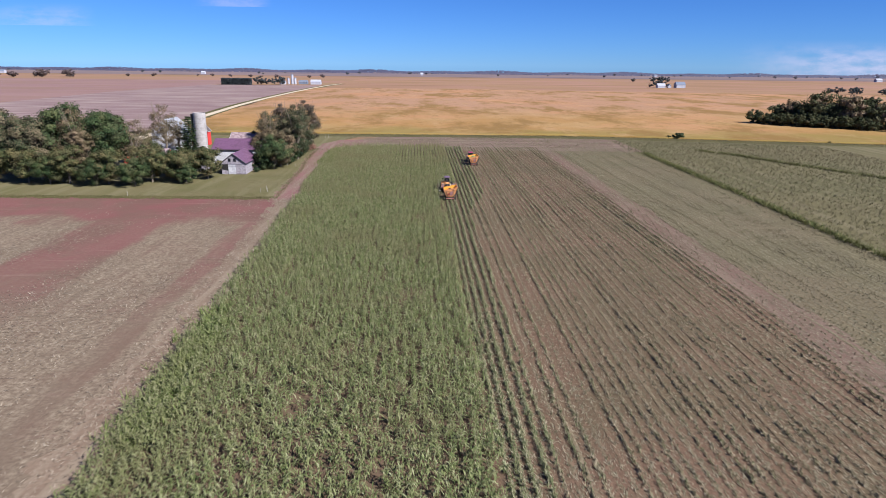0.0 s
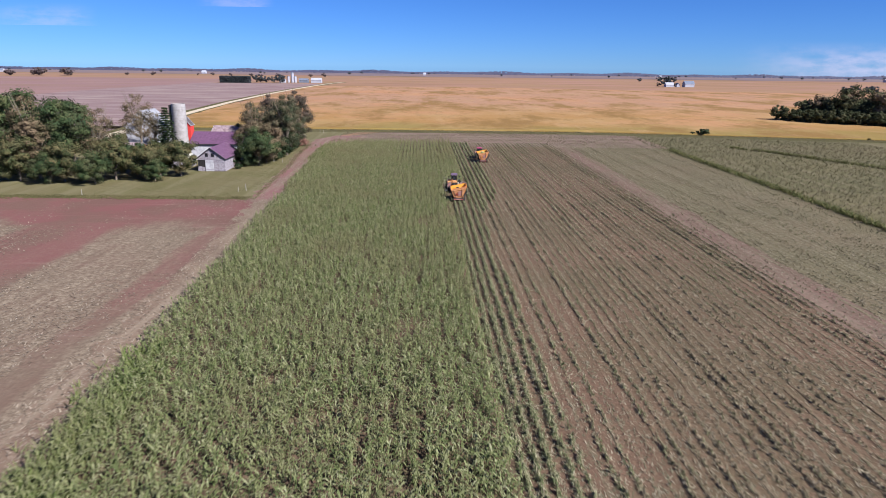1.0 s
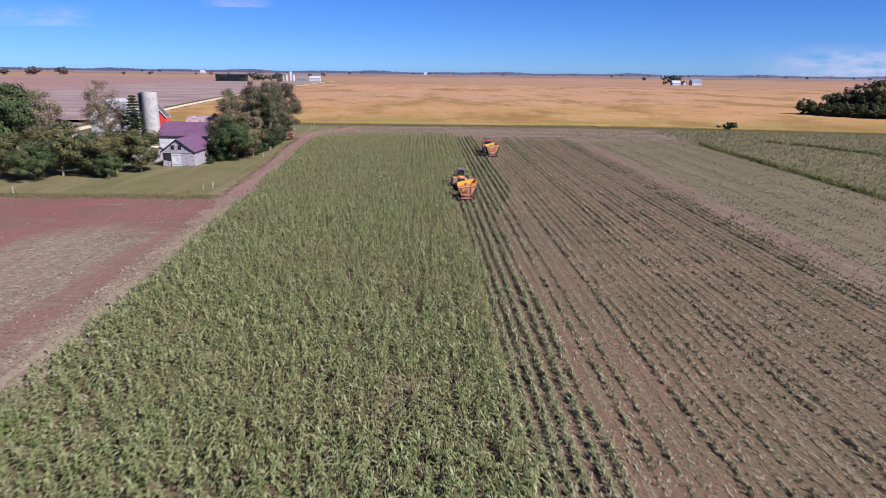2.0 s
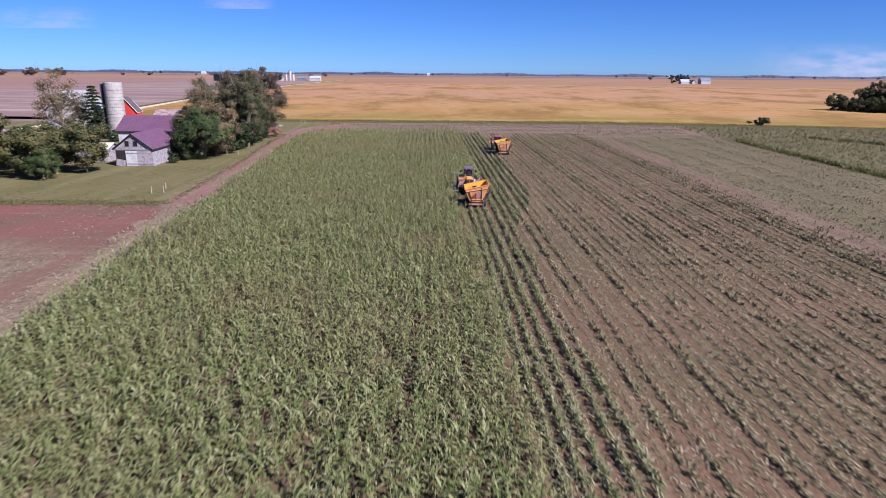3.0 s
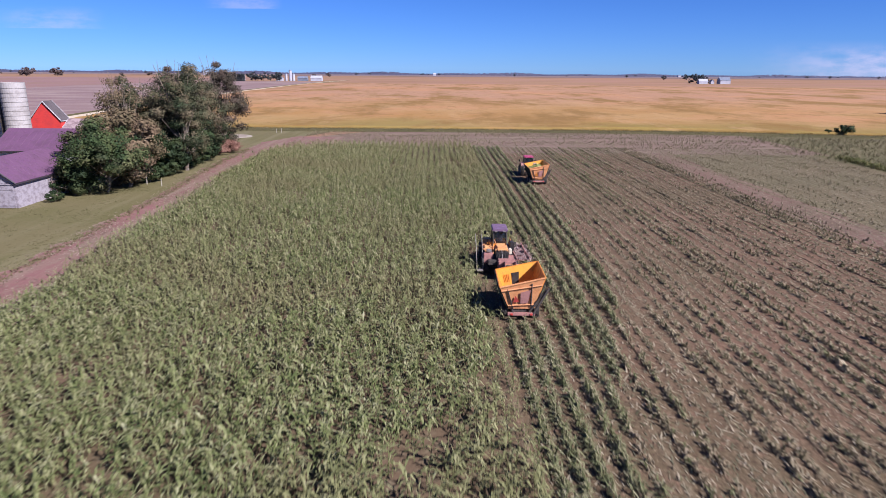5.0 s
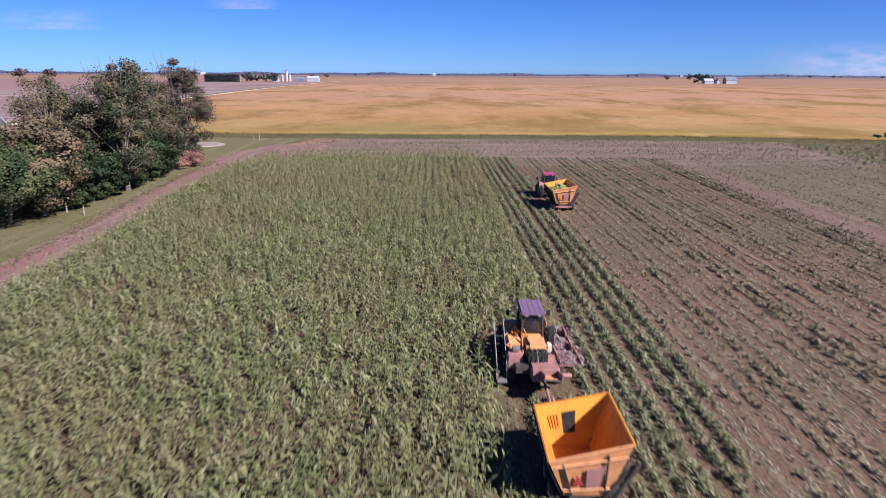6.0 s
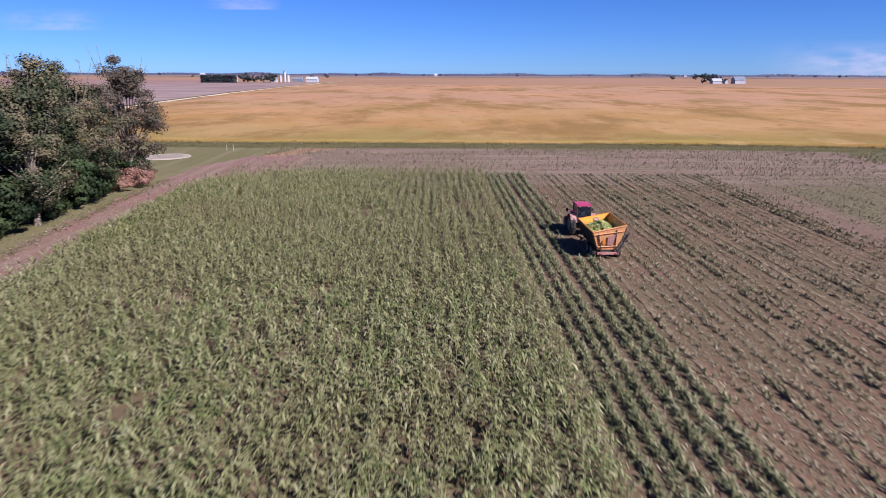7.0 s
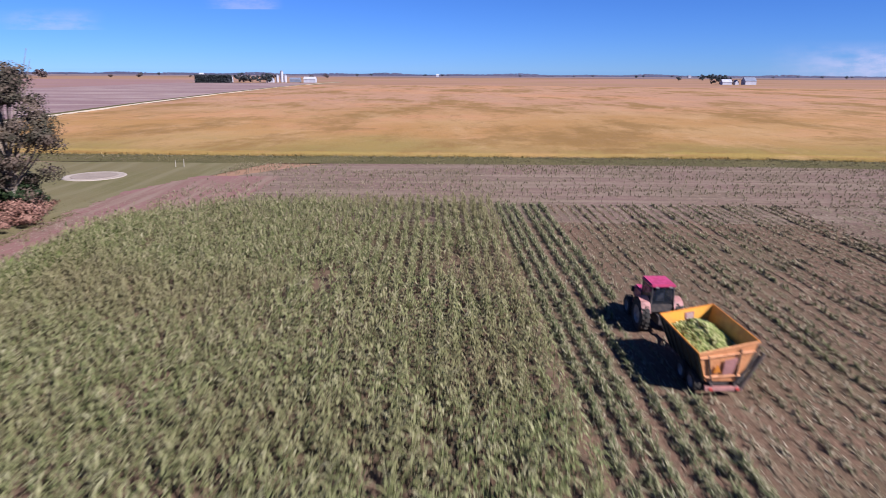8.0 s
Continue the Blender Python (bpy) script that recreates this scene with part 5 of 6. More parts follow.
# ---- far homesteads ----
def far_home():
    z = float(land(955))
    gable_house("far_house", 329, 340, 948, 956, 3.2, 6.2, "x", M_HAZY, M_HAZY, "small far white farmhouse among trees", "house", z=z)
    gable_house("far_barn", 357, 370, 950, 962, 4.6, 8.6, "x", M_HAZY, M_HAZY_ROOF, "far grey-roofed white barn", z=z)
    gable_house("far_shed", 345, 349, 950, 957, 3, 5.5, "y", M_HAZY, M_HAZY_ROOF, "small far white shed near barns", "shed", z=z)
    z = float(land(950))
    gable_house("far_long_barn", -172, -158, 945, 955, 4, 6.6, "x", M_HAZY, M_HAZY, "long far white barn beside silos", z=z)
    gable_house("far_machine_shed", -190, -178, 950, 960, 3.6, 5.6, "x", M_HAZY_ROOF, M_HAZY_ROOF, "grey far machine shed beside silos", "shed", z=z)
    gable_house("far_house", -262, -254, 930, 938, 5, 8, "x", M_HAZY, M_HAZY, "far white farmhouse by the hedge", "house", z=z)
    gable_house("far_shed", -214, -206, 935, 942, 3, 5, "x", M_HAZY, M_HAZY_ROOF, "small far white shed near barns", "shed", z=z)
    for x, r, h in ((-198.5, 1.9, 12.5), (-204, 1.5, 8), (-194.5, 1.8, 8)):
        root = thing("far_silo", (x, 948, z), "far pale silo with a domed cap", "silo")
        bm = bmesh.new()
        lathe(bm, [(0, r), (h, r)], 16, "Z")
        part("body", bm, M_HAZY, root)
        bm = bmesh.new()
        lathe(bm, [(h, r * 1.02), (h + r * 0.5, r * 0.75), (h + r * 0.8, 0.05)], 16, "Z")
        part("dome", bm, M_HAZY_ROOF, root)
    rng = np.random.default_rng(5)
    for i in range(5):
        y = 1700 + 900 * (i % 4) / 4 + rng.uniform(-60, 60)
        x = (-0.66 + 1.32 * i / 4 + rng.uniform(-0.02, 0.02)) * y
        w = rng.uniform(8, 16)
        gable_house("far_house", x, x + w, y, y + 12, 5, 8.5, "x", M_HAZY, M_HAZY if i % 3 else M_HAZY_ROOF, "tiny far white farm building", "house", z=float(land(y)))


far_home()


def windbreak():
    """A clipped dark hedge of conifers at the far homestead."""
    rng = np.random.default_rng(8)
    n = 16000
    p = np.stack([rng.uniform(-284, -245, n), rng.uniform(896, 908, n), float(land(900)) + rng.uniform(0, 8.5, n)], 1)
    a, b = rng.normal(0, 1, (n, 3)), rng.normal(0, 1, (n, 3))
    v = np.stack([p - a * 0.4, p - b * 0.4, p + a * 0.4, p + b * 0.4], 1).reshape(-1, 3)
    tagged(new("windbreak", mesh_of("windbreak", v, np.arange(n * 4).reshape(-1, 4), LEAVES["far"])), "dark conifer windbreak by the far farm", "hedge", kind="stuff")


windbreak()


def cloud(x0, x1, y, z0, z1, label, mat=None):
    vs = [(x0 + (x1 - x0) * i / 8, y, z0 + (z1 - z0) * j / 3) for j in range(4) for i in range(9)]
    fs = [(j * 9 + i, j * 9 + i + 1, j * 9 + i + 10, j * 9 + i + 9) for j in range(3) for i in range(8)]
    tagged(new("cloud", mesh_of("cloud", vs, fs, mat or M_CLOUD)), label, "cloud", kind="structure")


cloud(1900, 4300, 4500, -25, 225, "low pinkish white cloud bank")
cloud(-1600, -1050, 4500, 380, 560, "faint white wisp of cloud", M_WISP)
cloud(-3000, -2200, 4500, 250, 400, "faint white wisp of cloud", M_WISP)


# ---- machines ----
def wheel(parent, at, r, w, lugs=18, rim_mat=M_RIM):
    """A lugged tyre on a dished rim."""
    bm = bmesh.new()
    lathe(bm, [(-w / 2, r * 0.55), (-w / 2, r * 0.86), (-w * 0.4, r * 0.95), (w * 0.4, r * 0.95), (w / 2, r * 0.86), (w / 2, r * 0.55)], 28, "X", at)
    for i in range(lugs):
        for s in (-1, 1):
            a = 360.0 * (i + (0.5 if s > 0 else 0)) / lugs
            ar = radians(a)
            p = (at[0] + s * w * 0.24, at[1] + r * 0.965 * math.cos(ar), at[2] + r * 0.965 * math.sin(ar))
            box(bm, (w * 0.52, r * 0.075, r * 0.07), p, (a - 90, 0, s * 24))
    tyre = part("tyre", bm, M_TYRE, parent)
    bm = bmesh.new()
    for s in (-1, 1):
        lathe(bm, [(s * w * 0.46, r * 0.57), (s * w * 0.2, r * 0.5), (s * w * 0.12, r * 0.22), (s * w * 0.26, r * 0.2), (s * w * 0.26, 0.01)], 24, "X", at)
    part("rim", bm, rim_mat, tyre)


LOW = 0.78


def dump_wagon(at, turn, label, inside, HALF, LONG, LEFT_TOP, RIGHT_TOP, tongue):
    """A high-dump corn wagon: a hopper with one higher side on a chassis with four wheels."""
    root = thing("dump_wagon", at, label, "wagon", "corn dump wagons", turn=turn)
    h, b = HALF, 0.78
    LF, LR, RF, RR = (-h, LONG, LEFT_TOP), (-h, 0, LEFT_TOP), (h, LONG - 0.1, RIGHT_TOP), (h, 0.05, RIGHT_TOP)
    lf, lr, rf, rr = (-b, LONG - 0.35, LOW), (-b, 0.35, LOW), (b, LONG - 0.35, LOW), (b, 0.35, LOW)
    for name, pts, mat, lab in (
        ("left_wall", [LR, LF, lf, lr], inside, ""),
        ("right_wall", [RF, RR, rr, rf], inside, ""),
        ("front_wall", [LF, RF, rf, lf], M_YELLOW, "yellow front panel"),
        ("rear_wall", [RR, LR, lr, rr], M_RUSTY, "worn pale orange rear panel"),
        ("floor", [lr, lf, rf, rr], inside, ""),
    ):
        bm = bmesh.new()
        plate(bm, pts, 0.05)
        w = part(name, bm, mat, root, lab)
        if name == "left_wall":
            # Extra thin panel carries the shade colour of this side.
            bm = bmesh.new()
            off = Vector((-0.085, 0, -0.02))
            plate(bm, [Vector(q) + off for q in pts], 0.02)
            part("shade_skin", bm, M_SHADE_SKIN, w, "green-black outer side panel, darkened for its shade")
        if name in ("left_wall", "right_wall"):
            for i in range(6):
                u = (i + 0.5) / 6
                a = Vector(pts[0]).lerp(Vector(pts[1]), u)
                c = Vector(pts[3]).lerp(Vector(pts[2]), u)
                out = Vector((-0.10 if name == "left_wall" else 0.06, 0, -0.02))
                bm = bmesh.new()
                tube(bm, a + out, c + out, 0.045, None, 4)
                part("rib", bm, M_SHADE_SKIN if name == "left_wall" else M_ORANGE, w)
    for a, c in ((LF, LR), (RF, RR), (LF, RF), (LR, RR)):
        bm = bmesh.new()
        tube(bm, a, c, 0.055, None, 6)
        part("rim_rail", bm, M_RUSTY if (a, c) == (LR, RR) else M_ORANGE, root)
    # rear face: ribs, sign, plate, bumper with lamps
    def rear(u, v, off=0.05):
        """A point on the rear wall: u across from left to right, v from the bottom up."""
        p = Vector(lr).lerp(Vector(rr), u).lerp(Vector(LR).lerp(Vector(RR), u), v)
        return p + Vector((0, -off, 0))
    for u0, v0, u1, v1, mat in ((0.17, 0.0, 0.15, 0.86, M_FRAME), (0.0, 0.84, 1.0, 0.78, M_RUSTY), (0.02, 0.16, 0.98, 0.16, M_RUSTY), (0.72, 0.9, 0.86, 0.1, M_FRAME)):
        bm = bmesh.new()
        tube(bm, rear(u0, v0), rear(u1, v1), 0.045, None, 4)
        part("rib", bm, mat, root)
    bm = bmesh.new()
    plate(bm, [rear(0.72, 0.22, 0.06), rear(0.46, 0.22, 0.06), rear(0.46, 0.66, 0.06), rear(0.72, 0.68, 0.06)], 0.02)
    part("rear_plate", bm, M_PINKISH, root, "faded reddish plate on the rear panel")
    bm = bmesh.new()
    plate(bm, [rear(0.42, 0.3, 0.06), rear(0.22, 0.3, 0.06), rear(0.32, 0.56, 0.06)], 0.02)
    part("slow_sign", bm, M_LAMP if inside is M_ORANGE else M_ORANGE, root, "faded orange triangle sign")
    bm = bmesh.new()
    box(bm, (1.75, 0.16, 0.2), (0, 0.12, 0.52), bevel=0.02)
    bump_bar = part("bumper", bm, M_PINKISH, root, "faded reddish rear beam")
    for x in (-0.62, 0.62):
        bm = bmesh.new()
        box(bm, (0.18, 0.06, 0.14), (x, 0.02, 0.52), bevel=0.02)
        part("tail_lamp", bm, M_LAMP, bump_bar)
    # inside of the front panel: window plate and a row of marks
    def front(u, v, off=0.09):
        return Vector(lf).lerp(Vector(rf), u).lerp(Vector(LF).lerp(Vector(RF), u), v) - Vector((0, off, 0))
    if inside is M_ORANGE:
        bm = bmesh.new()
        plate(bm, [front(0.36, 0.32), front(0.58, 0.32), front(0.56, 0.78), front(0.36, 0.78)], 0.02)
        part("mesh_window", bm, M_BLACK, root, "dark mesh window in the front panel")
        for i in range(4):
            u = 0.14 + i * 0.045
            bm = bmesh.new()
            plate(bm, [front(u, 0.45), front(u + 0.02, 0.45), front(u + 0.02, 0.75), front(u, 0.75)], 0.01)
            part("mark", bm, M_ORANGE, root)
    else:
        bm = bmesh.new()
        plate(bm, [front(0.46, 0.72), front(0.64, 0.72), front(0.64, 0.93), front(0.46, 0.93)], 0.01)
        part("label_plate", bm, M_PINKISH, root, "faded label plate")
        for i in range(3):
            bm = bmesh.new()
            v = 0.76 + i * 0.055
            plate(bm, [front(0.49, v, 0.12), front(0.61, v, 0.12), front(0.61, v + 0.025, 0.12), front(0.49, v + 0.025, 0.12)], 0.01)
            part("mark", bm, M_PALE, root)
    # chassis
    for x in (-0.55, 0.55):
        bm = bmesh.new()
        box(bm, (0.14, LONG - 0.2, 0.2), (x, LONG / 2, 0.62), bevel=0.015)
        part("chassis_beam", bm, M_FRAME, root)
    for y in (0.5, LONG / 2, LONG - 0.5):
        bm = bmesh.new()
        box(bm, (1.3, 0.14, 0.16), (0, y, 0.62))
        part("cross_beam", bm, M_FRAME, root)
    for y in (0.95, 2.15):
        bm = bmesh.new()
        tube(bm, (-1.0, y, 0.5), (1.0, y, 0.5), 0.07)
        ax = part("axle", bm, M_FRAME, root)
        for x in (-1.02, 1.02):
            wheel(ax, (x, y, 0.5), 0.5, 0.36, 14)
    bm = bmesh.new()
    tube(bm, (-0.5, LONG - 0.2, 0.6), (0, LONG + tongue * 0.7, 0.5), 0.07, None, 6)
    tube(bm, (0.5, LONG - 0.2, 0.6), (0, LONG + tongue * 0.7, 0.5), 0.07, None, 6)
    tube(bm, (0, LONG + tongue * 0.6, 0.5), (0, LONG + tongue, 0.5), 0.08, None, 6)
    part("drawbar", bm, M_PINKISH, root)
    for y in (0.25, LONG - 0.3):
        bm = bmesh.new()
        tube(bm, (0.5, y, 0.6), (1.52, y - 0.05, 2.1), 0.075, None, 8)
        tube(bm, (1.1, y - 0.02, 1.48), (1.42, y - 0.05, 2.6), 0.04, None, 8)
        part("lift_cylinder", bm, M_FRAME, root, "dark hydraulic lift arm")
    bm = bmesh.new()
    box(bm, (0.12, 0.14, 2.0), (1.2, 0.1, 1.35), (0, 28, 0))
    part("lift_post", bm, M_FRAME, root)
    return root


def corn_load(at, turn):
    """A heap of picked ears, some in husk."""
    rng = np.random.default_rng(31)
    n = 4200
    x = rng.uniform(-1.1, 1.1, n)
    y = rng.uniform(0.3, 4.7, n)
    top = 1.80 + 0.62 * np.exp(-((x - 0.1) / 0.85) ** 2 - ((y - 2.9) / 1.7) ** 2) + 0.12 * (x > 0)
    top += 0.05 * np.sin(x * 7) * np.sin(y * 5)
    z = top - rng.uniform(0, 0.10, n)
    d = rng.normal(0, 1, (n, 3)) * np.array((1, 1, 0.35))
    d /= np.linalg.norm(d, axis=1)[:, None]
    u = np.cross(d, rng.normal(0, 1, (n, 3)))
    u /= np.linalg.norm(u, axis=1)[:, None]
    w = np.cross(d, u)
    p = np.stack([x, y, z], 1)
    L, R = rng.uniform(0.10, 0.17, n)[:, None], rng.uniform(0.035, 0.055, n)[:, None]
    ring = [p - d * L * 0.4 + s * R for s in (u, w, -u, -w)]
    ring2 = [p + d * L * 0.5 + s * R * 0.75 for s in (u, w, -u, -w)]
    tip, tail = p + d * L * 1.25, p - d * L
    v = np.stack([tail] + ring + ring2 + [tip], 1).reshape(-1, 3)
    f = []
    for i in range(4):
        j = (i + 1) % 4
        f += [(0, 1 + j, 1 + i), (9, 5 + i, 5 + j), (1 + i, 1 + j, 5 + j), (1 + i, 5 + j, 5 + i)]
    f = np.array(f)
    faces = (f[None] + (np.arange(n) * 10)[:, None, None]).reshape(-1, 3)
    ears = new("corn_ears", mesh_of("corn_ears", v, faces, M_EAR))
    ears.matrix_basis = pose(*at, 0, 0, turn)
    tagged(ears, "heap of green and pale yellow corn ears in the wagon", "corn ears", kind="stuff")
    vs, fs, nx, ny = [], [], 14, 24
    for j in range(ny + 1):
        for i in range(nx + 1):
            xx, yy = -1.12 + 2.26 * i / nx, 0.25 + 4.5 * j / ny
            vs.append((xx, yy, 1.71 + 0.62 * math.exp(-((xx - 0.1) / 0.85) ** 2 - ((yy - 2.9) / 1.7) ** 2)))
    for j in range(ny):
        for i in range(nx):
            k = j * (nx + 1) + i
            fs.append((k, k + 1, k + nx + 2, k + nx + 1))
    bed = new("ear_bed", mesh_of("ear_bed", vs, fs, M_CUT_GREEN))
    bed.parent = ears


def cab(root, x0, x1, y0, y1, z0, z1, roof_mat, post_mat, roof_over=0.12, ribs=4):
    """A glazed cab: posts, sill, panes, roof."""
    cx, cy = (x0 + x1) / 2, (y0 + y1) / 2
    bm = bmesh.new()
    box(bm, (x1 - x0, y1 - y0, 0.5), (cx, cy, z0 + 0.25), bevel=0.04)
    base = part("cab_base", bm, post_mat, root)
    for x in (x0, x1):
        for y in (y0, y1):
            bm = bmesh.new()
            tube(bm, (x, y, z0 + 0.4), (cx + (x - cx) * 0.92, cy + (y - cy) * 0.94, z1), 0.05, None, 6)
            part("post", bm, M_FRAME, base)
    for fx in (-1, 1):
        bm = bmesh.new()
        box(bm, (0.02, y1 - y0 - 0.1, z1 - z0 - 0.55), (cx + fx * (x1 - x0) / 2 * 0.96, cy, (z0 + 0.5 + z1) / 2))
        part("side_pane", bm, M_CAB_GLASS, base)
    for fy in (-1, 1):
        bm = bmesh.new()
        box(bm, (x1 - x0 - 0.1, 0.02, z1 - z0 - 0.55), (cx, cy + fy * (y1 - y0) / 2 * 0.97, (z0 + 0.5 + z1) / 2))
        part("rear_pane" if fy < 0 else "windscreen", bm, M_CAB_GLASS, base)
    bm = bmesh.new()
    box(bm, (0.5, 0.48, 0.16), (cx, cy - 0.15, z0 + 0.62), bevel=0.04)
    box(bm, (0.48, 0.14, 0.6), (cx, cy - 0.4, z0 + 0.95), (8, 0, 0), bevel=0.05)
    part("seat", bm, M_PALE, base, "pale worn driver seat")
    bm = bmesh.new()
    tube(bm, (cx, cy + 0.5, z0 + 0.5), (cx, cy + 0.32, z0 + 0.95), 0.04, None, 6)
    box(bm, (0.36, 0.36, 0.03), (cx, cy + 0.3, z0 + 0.97), (25, 0, 0), bevel=0.01)
    part("steering_wheel", bm, M_BLACK, base)
    bm = bmesh.new()
    box(bm, (x1 - x0 + 2 * roof_over, y1 - y0 + 2 * roof_over, 0.2), (cx, cy, z1 + 0.08), bevel=0.07)
    roof = part("cab_roof", bm, roof_mat, root)
    for i in range(ribs):
        bm = bmesh.new()
        box(bm, (0.04, y1 - y0, 0.016), (x0 + (i + 0.5) * (x1 - x0) / 4, cy, z1 + 0.185))
        part("roof_rib", bm, roof_mat, roof)
    for s in (-1, 1):
        bm = bmesh.new()
        box(bm, (0.2, 0.06, 0.1), (cx + s * (x1 - x0) * 0.3, y0 - roof_over - 0.02, z1 + 0.02), bevel=0.02)
        part("work_lamp", bm, M_STEEL, roof)
    return base


def tractor(at, turn):
    root = thing("tractor", at, "red farm tractor with a glazed cab and large rear tyres", "tractor", turn=turn)
    cab(root, -0.66, 0.66, -0.5, 1.1, 1.25, 2.75, M_RED, M_FRAME, 0.06, 0)
    bm = bmesh.new()
    box(bm, (0.85, 2.0, 0.75), (0, 2.2, 1.35), bevel=0.1)
    hood = part("hood", bm, M_RED, root)
    bm = bmesh.new()
    box(bm, (0.8, 0.06, 0.6), (0, 3.22, 1.32), bevel=0.02)
    part("grille", bm, M_BLACK, hood)
    bm = bmesh.new()
    tube(bm, (0.35, 1.7, 1.6), (0.35, 1.7, 2.7), 0.05)
    part("exhaust", bm, M_FRAME, hood)
    bm = bmesh.new()
    box(bm, (0.6, 4.0, 0.5), (0, 1.1, 0.85), bevel=0.05)
    part("chassis", bm, M_FRAME, root)
    for s in (-1, 1):
        bm = bmesh.new()
        prof = [(-0.75, 1.3), (-0.45, 1.86), (0.1, 2.02), (0.65, 1.84), (0.98, 1.35)]
        for (ya, za), (yb, zb) in zip(prof, prof[1:]):
            plate(bm, [(s * 0.68, ya, za), (s * 1.22, ya, za), (s * 1.22, yb, zb), (s * 0.68, yb, zb)], 0.04)
        part("fender", bm, M_PINKISH, root, "dusty faded red fender")
        wheel(root, (s * 0.98, 0.05, 0.97), 0.97, 0.5, 20)
        wheel(root, (s * 0.85, 2.5, 0.62), 0.62, 0.38, 16)
        bm = bmesh.new()
        tube(bm, (s * 0.75, 1.0, 2.2), (s * 1.15, 1.1, 2.2), 0.025, None, 5)
        box(bm, (0.2, 0.05, 0.34), (s * 1.2, 1.1, 2.15), bevel=0.02)
        part("mirror", bm, M_BLACK, root)
    bm = bmesh.new()
    tube(bm, (-1.0, 0.05, 0.97), (1.0, 0.05, 0.97), 0.12)
    part("rear_axle", bm, M_FRAME, root)
    bm = bmesh.new()
    tube(bm, (-0.8, 2.5, 0.62), (0.8, 2.5, 0.62), 0.08)
    part("front_axle", bm, M_FRAME, root)
    bm = bmesh.new()
    tube(bm, (0, -0.4, 0.55), (0, -1.3, 0.5), 0.06)
    part("drawbar", bm, M_FRAME, root)
    return root


def harvester(at):
    """A self-propelled sweet corn picker: cab over the row header, engine behind it, conveyor at the side."""
    root = thing("corn_harvester", at, "orange sweet corn harvester with a grey-roofed cab", "harvester")
    cab(root, -0.54, 0.54, -1.35, 0.45, 1.55, 3.05, M_ROOF_GREY, M_ORANGE, 0.09)
    bm = bmesh.new()
    box(bm, (0.98, 1.45, 0.8), (0.05, -2.2, 1.75), bevel=0.16)
    hood = part("engine_hood", bm, M_HOOD, root, "sunlit orange engine hood")
    for i in range(5):
        bm = bmesh.new()
        box(bm, (0.75, 0.04, 0.06), (0.05, -2.94, 1.5 + i * 0.1))
        part("louvre", bm, M_FRAME, hood)
    bm = bmesh.new()
    box(bm, (2.3, 5.2, 0.35), (0.1, -1.0, 1.1), bevel=0.04)
    part("chassis", bm, M_FRAME, root)
    # Closed black box put in for the dark gap behind the hood.
    bm = bmesh.new()
    box(bm, (1.0, 0.55, 0.5), (0.05, -3.05, 1.6), bevel=0.05)
    part("engine_bay", bm, M_BLACK, root, "engine bay, its dark gap filled by a black box")
    for i, x in enumerate((-0.3, -0.05, 0.2)):
        bm = bmesh.new()
        tube(bm, (x, -2.6, 1.95), (x + 0.08, -3.2, 1.9), 0.025, None, 5)
        tube(bm, (x + 0.08, -3.2, 1.9), (x + 0.1, -3.5, 1.45), 0.025, None, 5)
        part("hose", bm, M_STEEL if i == 1 else M_BLACK, root)
    bm = bmesh.new()
    tube(bm, (-0.55, -1.6, 2.2), (-0.6, -2.9, 1.6), 0.03, None, 6)
    tube(bm, (-0.45, -1.5, 2.4), (-0.2, -3.0, 1.9), 0.025, None, 6)
    part("pipe", bm, M_RUSTY, root)
    # deck at the left of the cab
    bm = bmesh.new()
    box(bm, (0.74, 2.6, 0.28), (-0.92, -1.0, 1.72), bevel=0.08)
    deck = part("side_tank", bm, M_HOOD, root, "orange side tank")
    bm = bmesh.new()
    box(bm, (0.42, 1.0, 0.42), (-0.80, -0.75, 2.0), bevel=0.16)
    part("air_box", bm, M_ORANGE, deck)
    bm = bmesh.new()
    box(bm, (0.72, 0.7, 0.3), (-0.92, 0.15, 1.95), bevel=0.05)
    part("tool_box", bm, M_RUSTY, deck, "worn orange-brown tool box")
    bm = bmesh.new()
    box(bm, (0.75, 0.6, 0.8), (-1.0, -2.75, 1.3), bevel=0.05)
    part("side_box", bm, M_PINKISH, deck)
    for y0, y1 in ((-2.4, -1.2), (-1.2, 0.1)):
        bm = bmesh.new()
        tube(bm, (-1.4, y0, 1.85), (-0.66, y1, 1.95), 0.03, None, 5)
        part("brace", bm, M_RUSTY, deck)
    bm = bmesh.new()
    box(bm, (0.4, 0.3, 0.25), (-0.95, -2.75, 1.85), bevel=0.05)
    part("engine_block", bm, M_STEEL, deck)
    # ladder and hand rails
    lad = bmesh.new()
    for x in (-1.85, -1.45):
        tube(lad, (x, -3.2, 0.35), (x, -0.4, 1.85), 0.03, None, 6)
    for i in range(6):
        y, z = -3.0 + i * 0.45, 0.46 + i * 0.24
        tube(lad, (-1.85, y, z), (-1.45, y, z), 0.03, None, 5)
    part("ladder", lad, M_FRAME, root)
    rail = bmesh.new()
    for x in (-1.9, -1.42):
        tube(rail, (x, -3.2, 1.2), (x, -0.4, 2.6), 0.02, None, 5)
        tube(rail, (x, -0.4, 1.8), (x, -0.4, 2.6), 0.02, None, 5)
        tube(rail, (x, -3.2, 0.4), (x, -3.2, 1.2), 0.02, None, 5)
    part("hand_rail", rail, M_RIM, root)
    bm = bmesh.new()
    box(bm, (0.5, 0.45, 0.08), (-1.65, -3.35, 0.45), bevel=0.02)
    part("step", bm, M_STEEL, root)
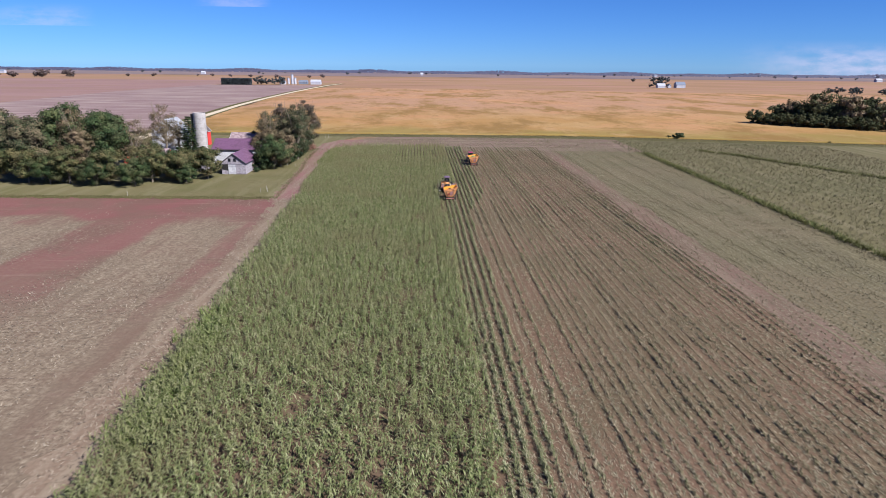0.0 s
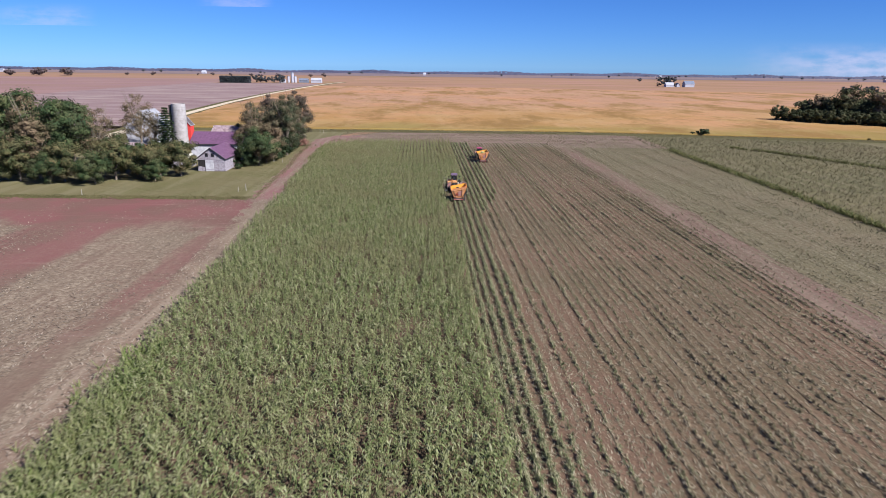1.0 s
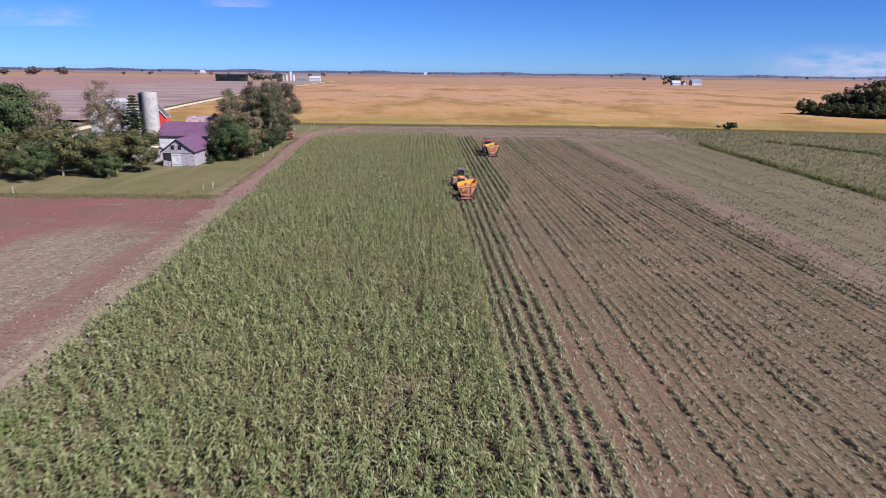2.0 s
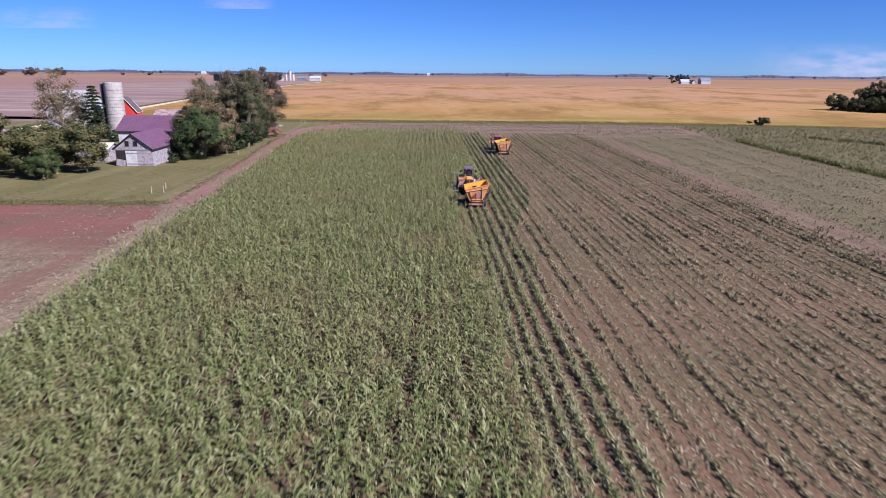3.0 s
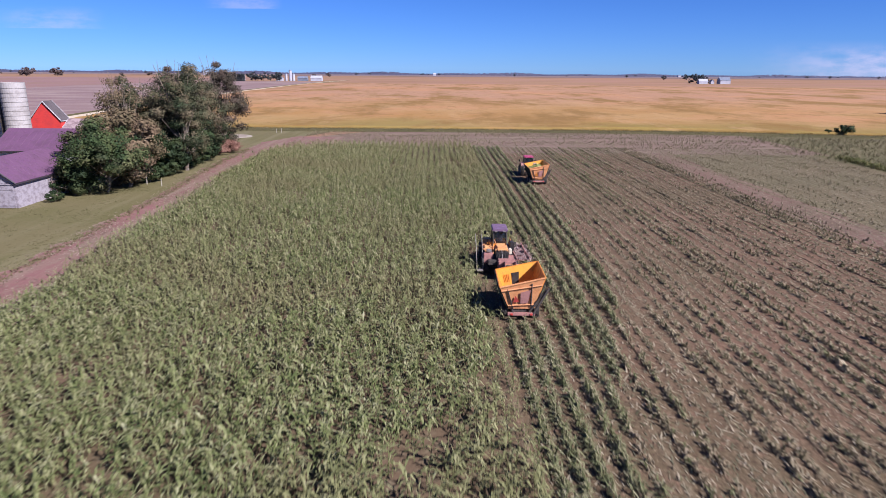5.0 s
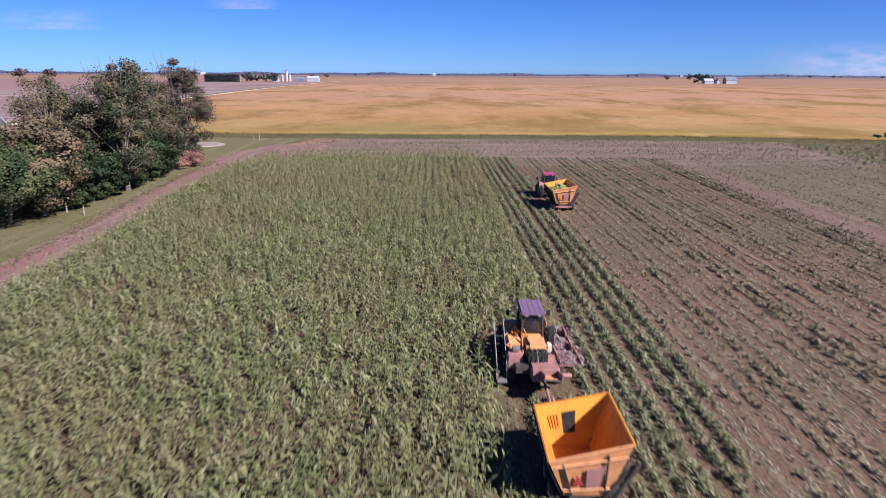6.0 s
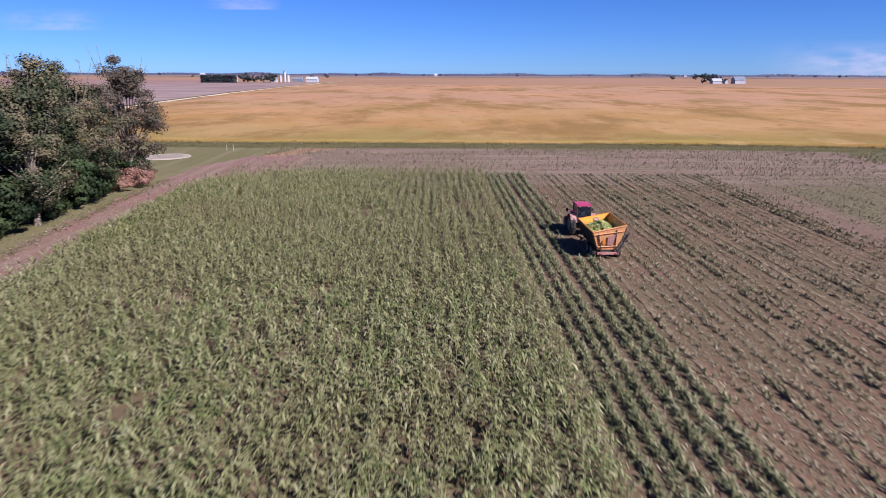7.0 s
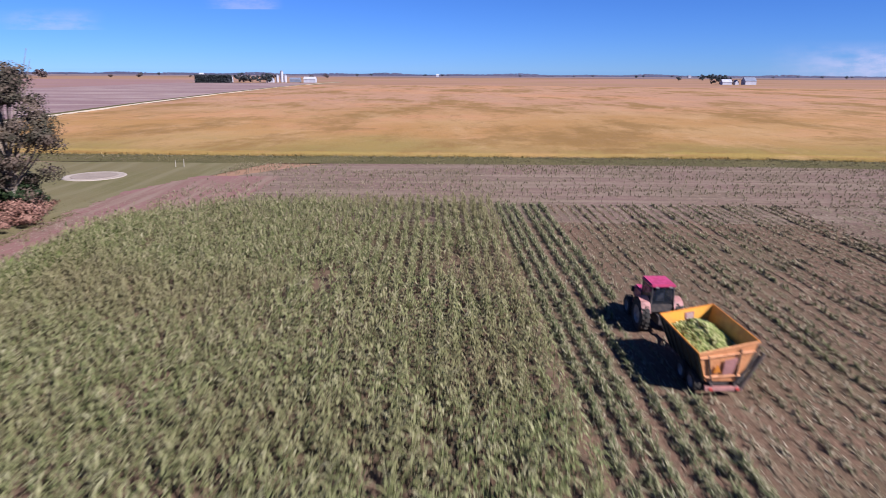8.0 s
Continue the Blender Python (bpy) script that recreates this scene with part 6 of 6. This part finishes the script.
    # rear husking box
    bm = bmesh.new()
    box(bm, (1.35, 1.7, 0.7), (0.36, -3.2, 1.05), bevel=0.06)
    husk = part("rear_box", bm, M_PINKISH, root, "faded reddish cleaning box")
    for i in range(5):
        bm = bmesh.new()
        box(bm, (1.25, 0.05, 0.07), (0.36, -2.6 - i * 0.32, 1.43))
        part("slat", bm, M_PINKISH, husk)
    bm = bmesh.new()
    tube(bm, (-0.1, -3.9, 1.0), (1.6, -3.9, 1.0), 0.12, None, 10)
    part("roller", bm, M_PINKISH, husk)
    bm = bmesh.new()
    box(bm, (0.28, 0.4, 0.45), (0.78, -2.0, 1.6), bevel=0.06)
    part("cream_box", bm, M_CREAM, root, "small cream steel box")
    bm = bmesh.new()
    box(bm, (0.35, 0.5, 0.75), (0.95, -1.3, 1.85), bevel=0.05)
    part("black_tank", bm, M_BLACK, root)
    # conveyor at the right, its trough heaped with dry husks
    lo, hi = Vector((1.5, 1.3, 1.15)), Vector((1.62, -3.5, 1.3))
    for side in (-0.5, 0.5):
        bm = bmesh.new()
        for dz in (0.0, 0.22):
            tube(bm, lo + Vector((side, 0, dz)), hi + Vector((side, 0, dz)), 0.035, None, 5)
        for i in range(10):
            a = lo.lerp(hi, i / 10) + Vector((side, 0, 0))
            c = lo.lerp(hi, (i + 1) / 10) + Vector((side, 0, 0.22))
            tube(bm, a, c, 0.018, None, 4)
        plate(bm, [lo + Vector((side, 0, 0.02)), hi + Vector((side, 0, 0.02)), hi + Vector((side, 0, 0.19)), lo + Vector((side, 0, 0.19))], 0.015)
        part("conveyor_side", bm, M_PINKISH, root, "faded red lattice side")
    bm = bmesh.new()
    plate(bm, [lo + Vector((-0.48, 0, 0.0)), lo + Vector((0.48, 0, 0.0)), hi + Vector((0.48, 0, 0.0)), hi + Vector((-0.48, 0, 0.0))], 0.05)
    bed = part("conveyor_bed", bm, M_PINKISH, root)
    for i in range(16):
        c = lo.lerp(hi, (i + 0.5) / 16) + Vector((0, 0, 0.06))
        bm = bmesh.new()
        box(bm, (0.9, 0.04, 0.09), c)
        part("flight", bm, M_PINKISH, bed)
    rng = np.random.default_rng(19)
    strips = []
    for i in range(640):
        f, across = rng.uniform(0, 1), rng.normal(0.06, 0.36)
        c = lo.lerp(hi, f)
        heap = 0.12 + 0.26 * max(0.0, 1 - abs(across) / 0.6) * (0.6 + 0.4 * math.sin(f * 17))
        strips.append(leaf_strip((c.x + across, c.y, c.z + heap * rng.uniform(0.5, 1.0)), rng.uniform(0, 6.28), rng.uniform(0.14, 0.36), rng.uniform(-0.2, 0.7), rng.uniform(0, 0.6), rng.uniform(0.05, 0.1), 2))
    husks = new("conveyor_load", mesh_of("conveyor_load", *join(strips), M_HUSK))
    husks.parent = bed
    husks["label"] = "dusty lilac-grey dry husks"
    for x, y, z, lean in ((1.05, 1.25, 1.5, 12), (1.95, 0.2, 1.45, -10), (1.95, -1.6, 1.45, -8)):
        bm = bmesh.new()
        box(bm, (0.05, 0.9, 0.5), (x, y, z), (0, lean, 0), bevel=0.01)
        part("guide_plate", bm, M_RUSTY if x < 1.5 else M_PINKISH, root)
    # discharge elevator over the drawbar
    for s in (-0.4, 0.4):
        bm = bmesh.new()
        plate(bm, [(0.5 + s, -3.7, 0.75), (0.5 + s, -5.3, 1.35), (0.5 + s, -5.3, 1.75), (0.5 + s, -3.7, 1.2)], 0.04)
        part("elevator_side", bm, M_PINKISH, root)
    bm = bmesh.new()
    plate(bm, [(0.1, -3.7, 0.85), (0.9, -3.7, 0.85), (0.9, -5.3, 1.42), (0.1, -5.3, 1.42)], 0.05)
    floor = part("elevator_floor", bm, M_FRAME, root)
    for i in range(6):
        bm = bmesh.new()
        box(bm, (0.72, 0.04, 0.1), (0.5, -3.85 - i * 0.26, 0.95 + i * 0.093))
        part("paddle", bm, M_RUSTY, floor)
    # row header
    bm = bmesh.new()
    box(bm, (2.9, 0.8, 0.4), (0.2, 1.9, 0.5), bevel=0.06)
    head = part("header", bm, M_ORANGE, root)
    for i in range(5):
        x = -1.2 + i * 0.7
        bm = bmesh.new()
        vs = [bm.verts.new(p) for p in ((x - 0.24, 2.2, 0.25), (x + 0.24, 2.2, 0.25), (x + 0.18, 2.2, 0.72), (x - 0.18, 2.2, 0.72), (x, 3.7, 0.15))]
        for f in ((0, 1, 2, 3), (1, 0, 4), (2, 1, 4), (3, 2, 4), (0, 3, 4)):
            bm.faces.new([vs[k] for k in f])
        part("snout", bm, M_ORANGE, head)
    for s in (-1, 1):
        wheel(root, (s * 1.3, 0.7, 0.8), 0.8, 0.5, 18)
        wheel(root, (s * 1.15, -2.6, 0.55), 0.55, 0.4, 14)
    bm = bmesh.new()
    tube(bm, (-1.3, 0.7, 0.8), (1.3, 0.7, 0.8), 0.1)
    part("front_axle", bm, M_FRAME, root)
    bm = bmesh.new()
    tube(bm, (-1.15, -2.6, 0.55), (1.15, -2.6, 0.55), 0.08)
    part("rear_axle", bm, M_FRAME, root)
    bm = bmesh.new()
    tube(bm, (0.35, -3.6, 0.6), (0.35, -5.8, 0.5), 0.07)
    part("drawbar", bm, M_PINKISH, root)
    for s in (-1, 1):
        bm = bmesh.new()
        tube(bm, (s * 0.7, 0.3, 2.6), (s * 1.05, 0.45, 2.6), 0.02, None, 5)
        box(bm, (0.18, 0.05, 0.32), (s * 1.08, 0.45, 2.5), bevel=0.02)
        part("mirror", bm, M_BLACK, root)
    return root


dump_wagon((8.44, 130.25, 0), 0, "empty orange dump wagon behind the corn harvester", M_ORANGE, 1.42, 3.75, 2.3, 2.95, 4.0)
harvester((7.93, 143.1, 0))
dump_wagon((16.45, 180.3, 0), 2.5, "orange dump wagon full of corn ears behind a red tractor", M_YELLOW, 1.36, 4.9, 2.3, 2.85, 2.4)
corn_load((16.45, 180.3, 0), 2.5)
tractor((15.95, 188.6, 0), 2.5)
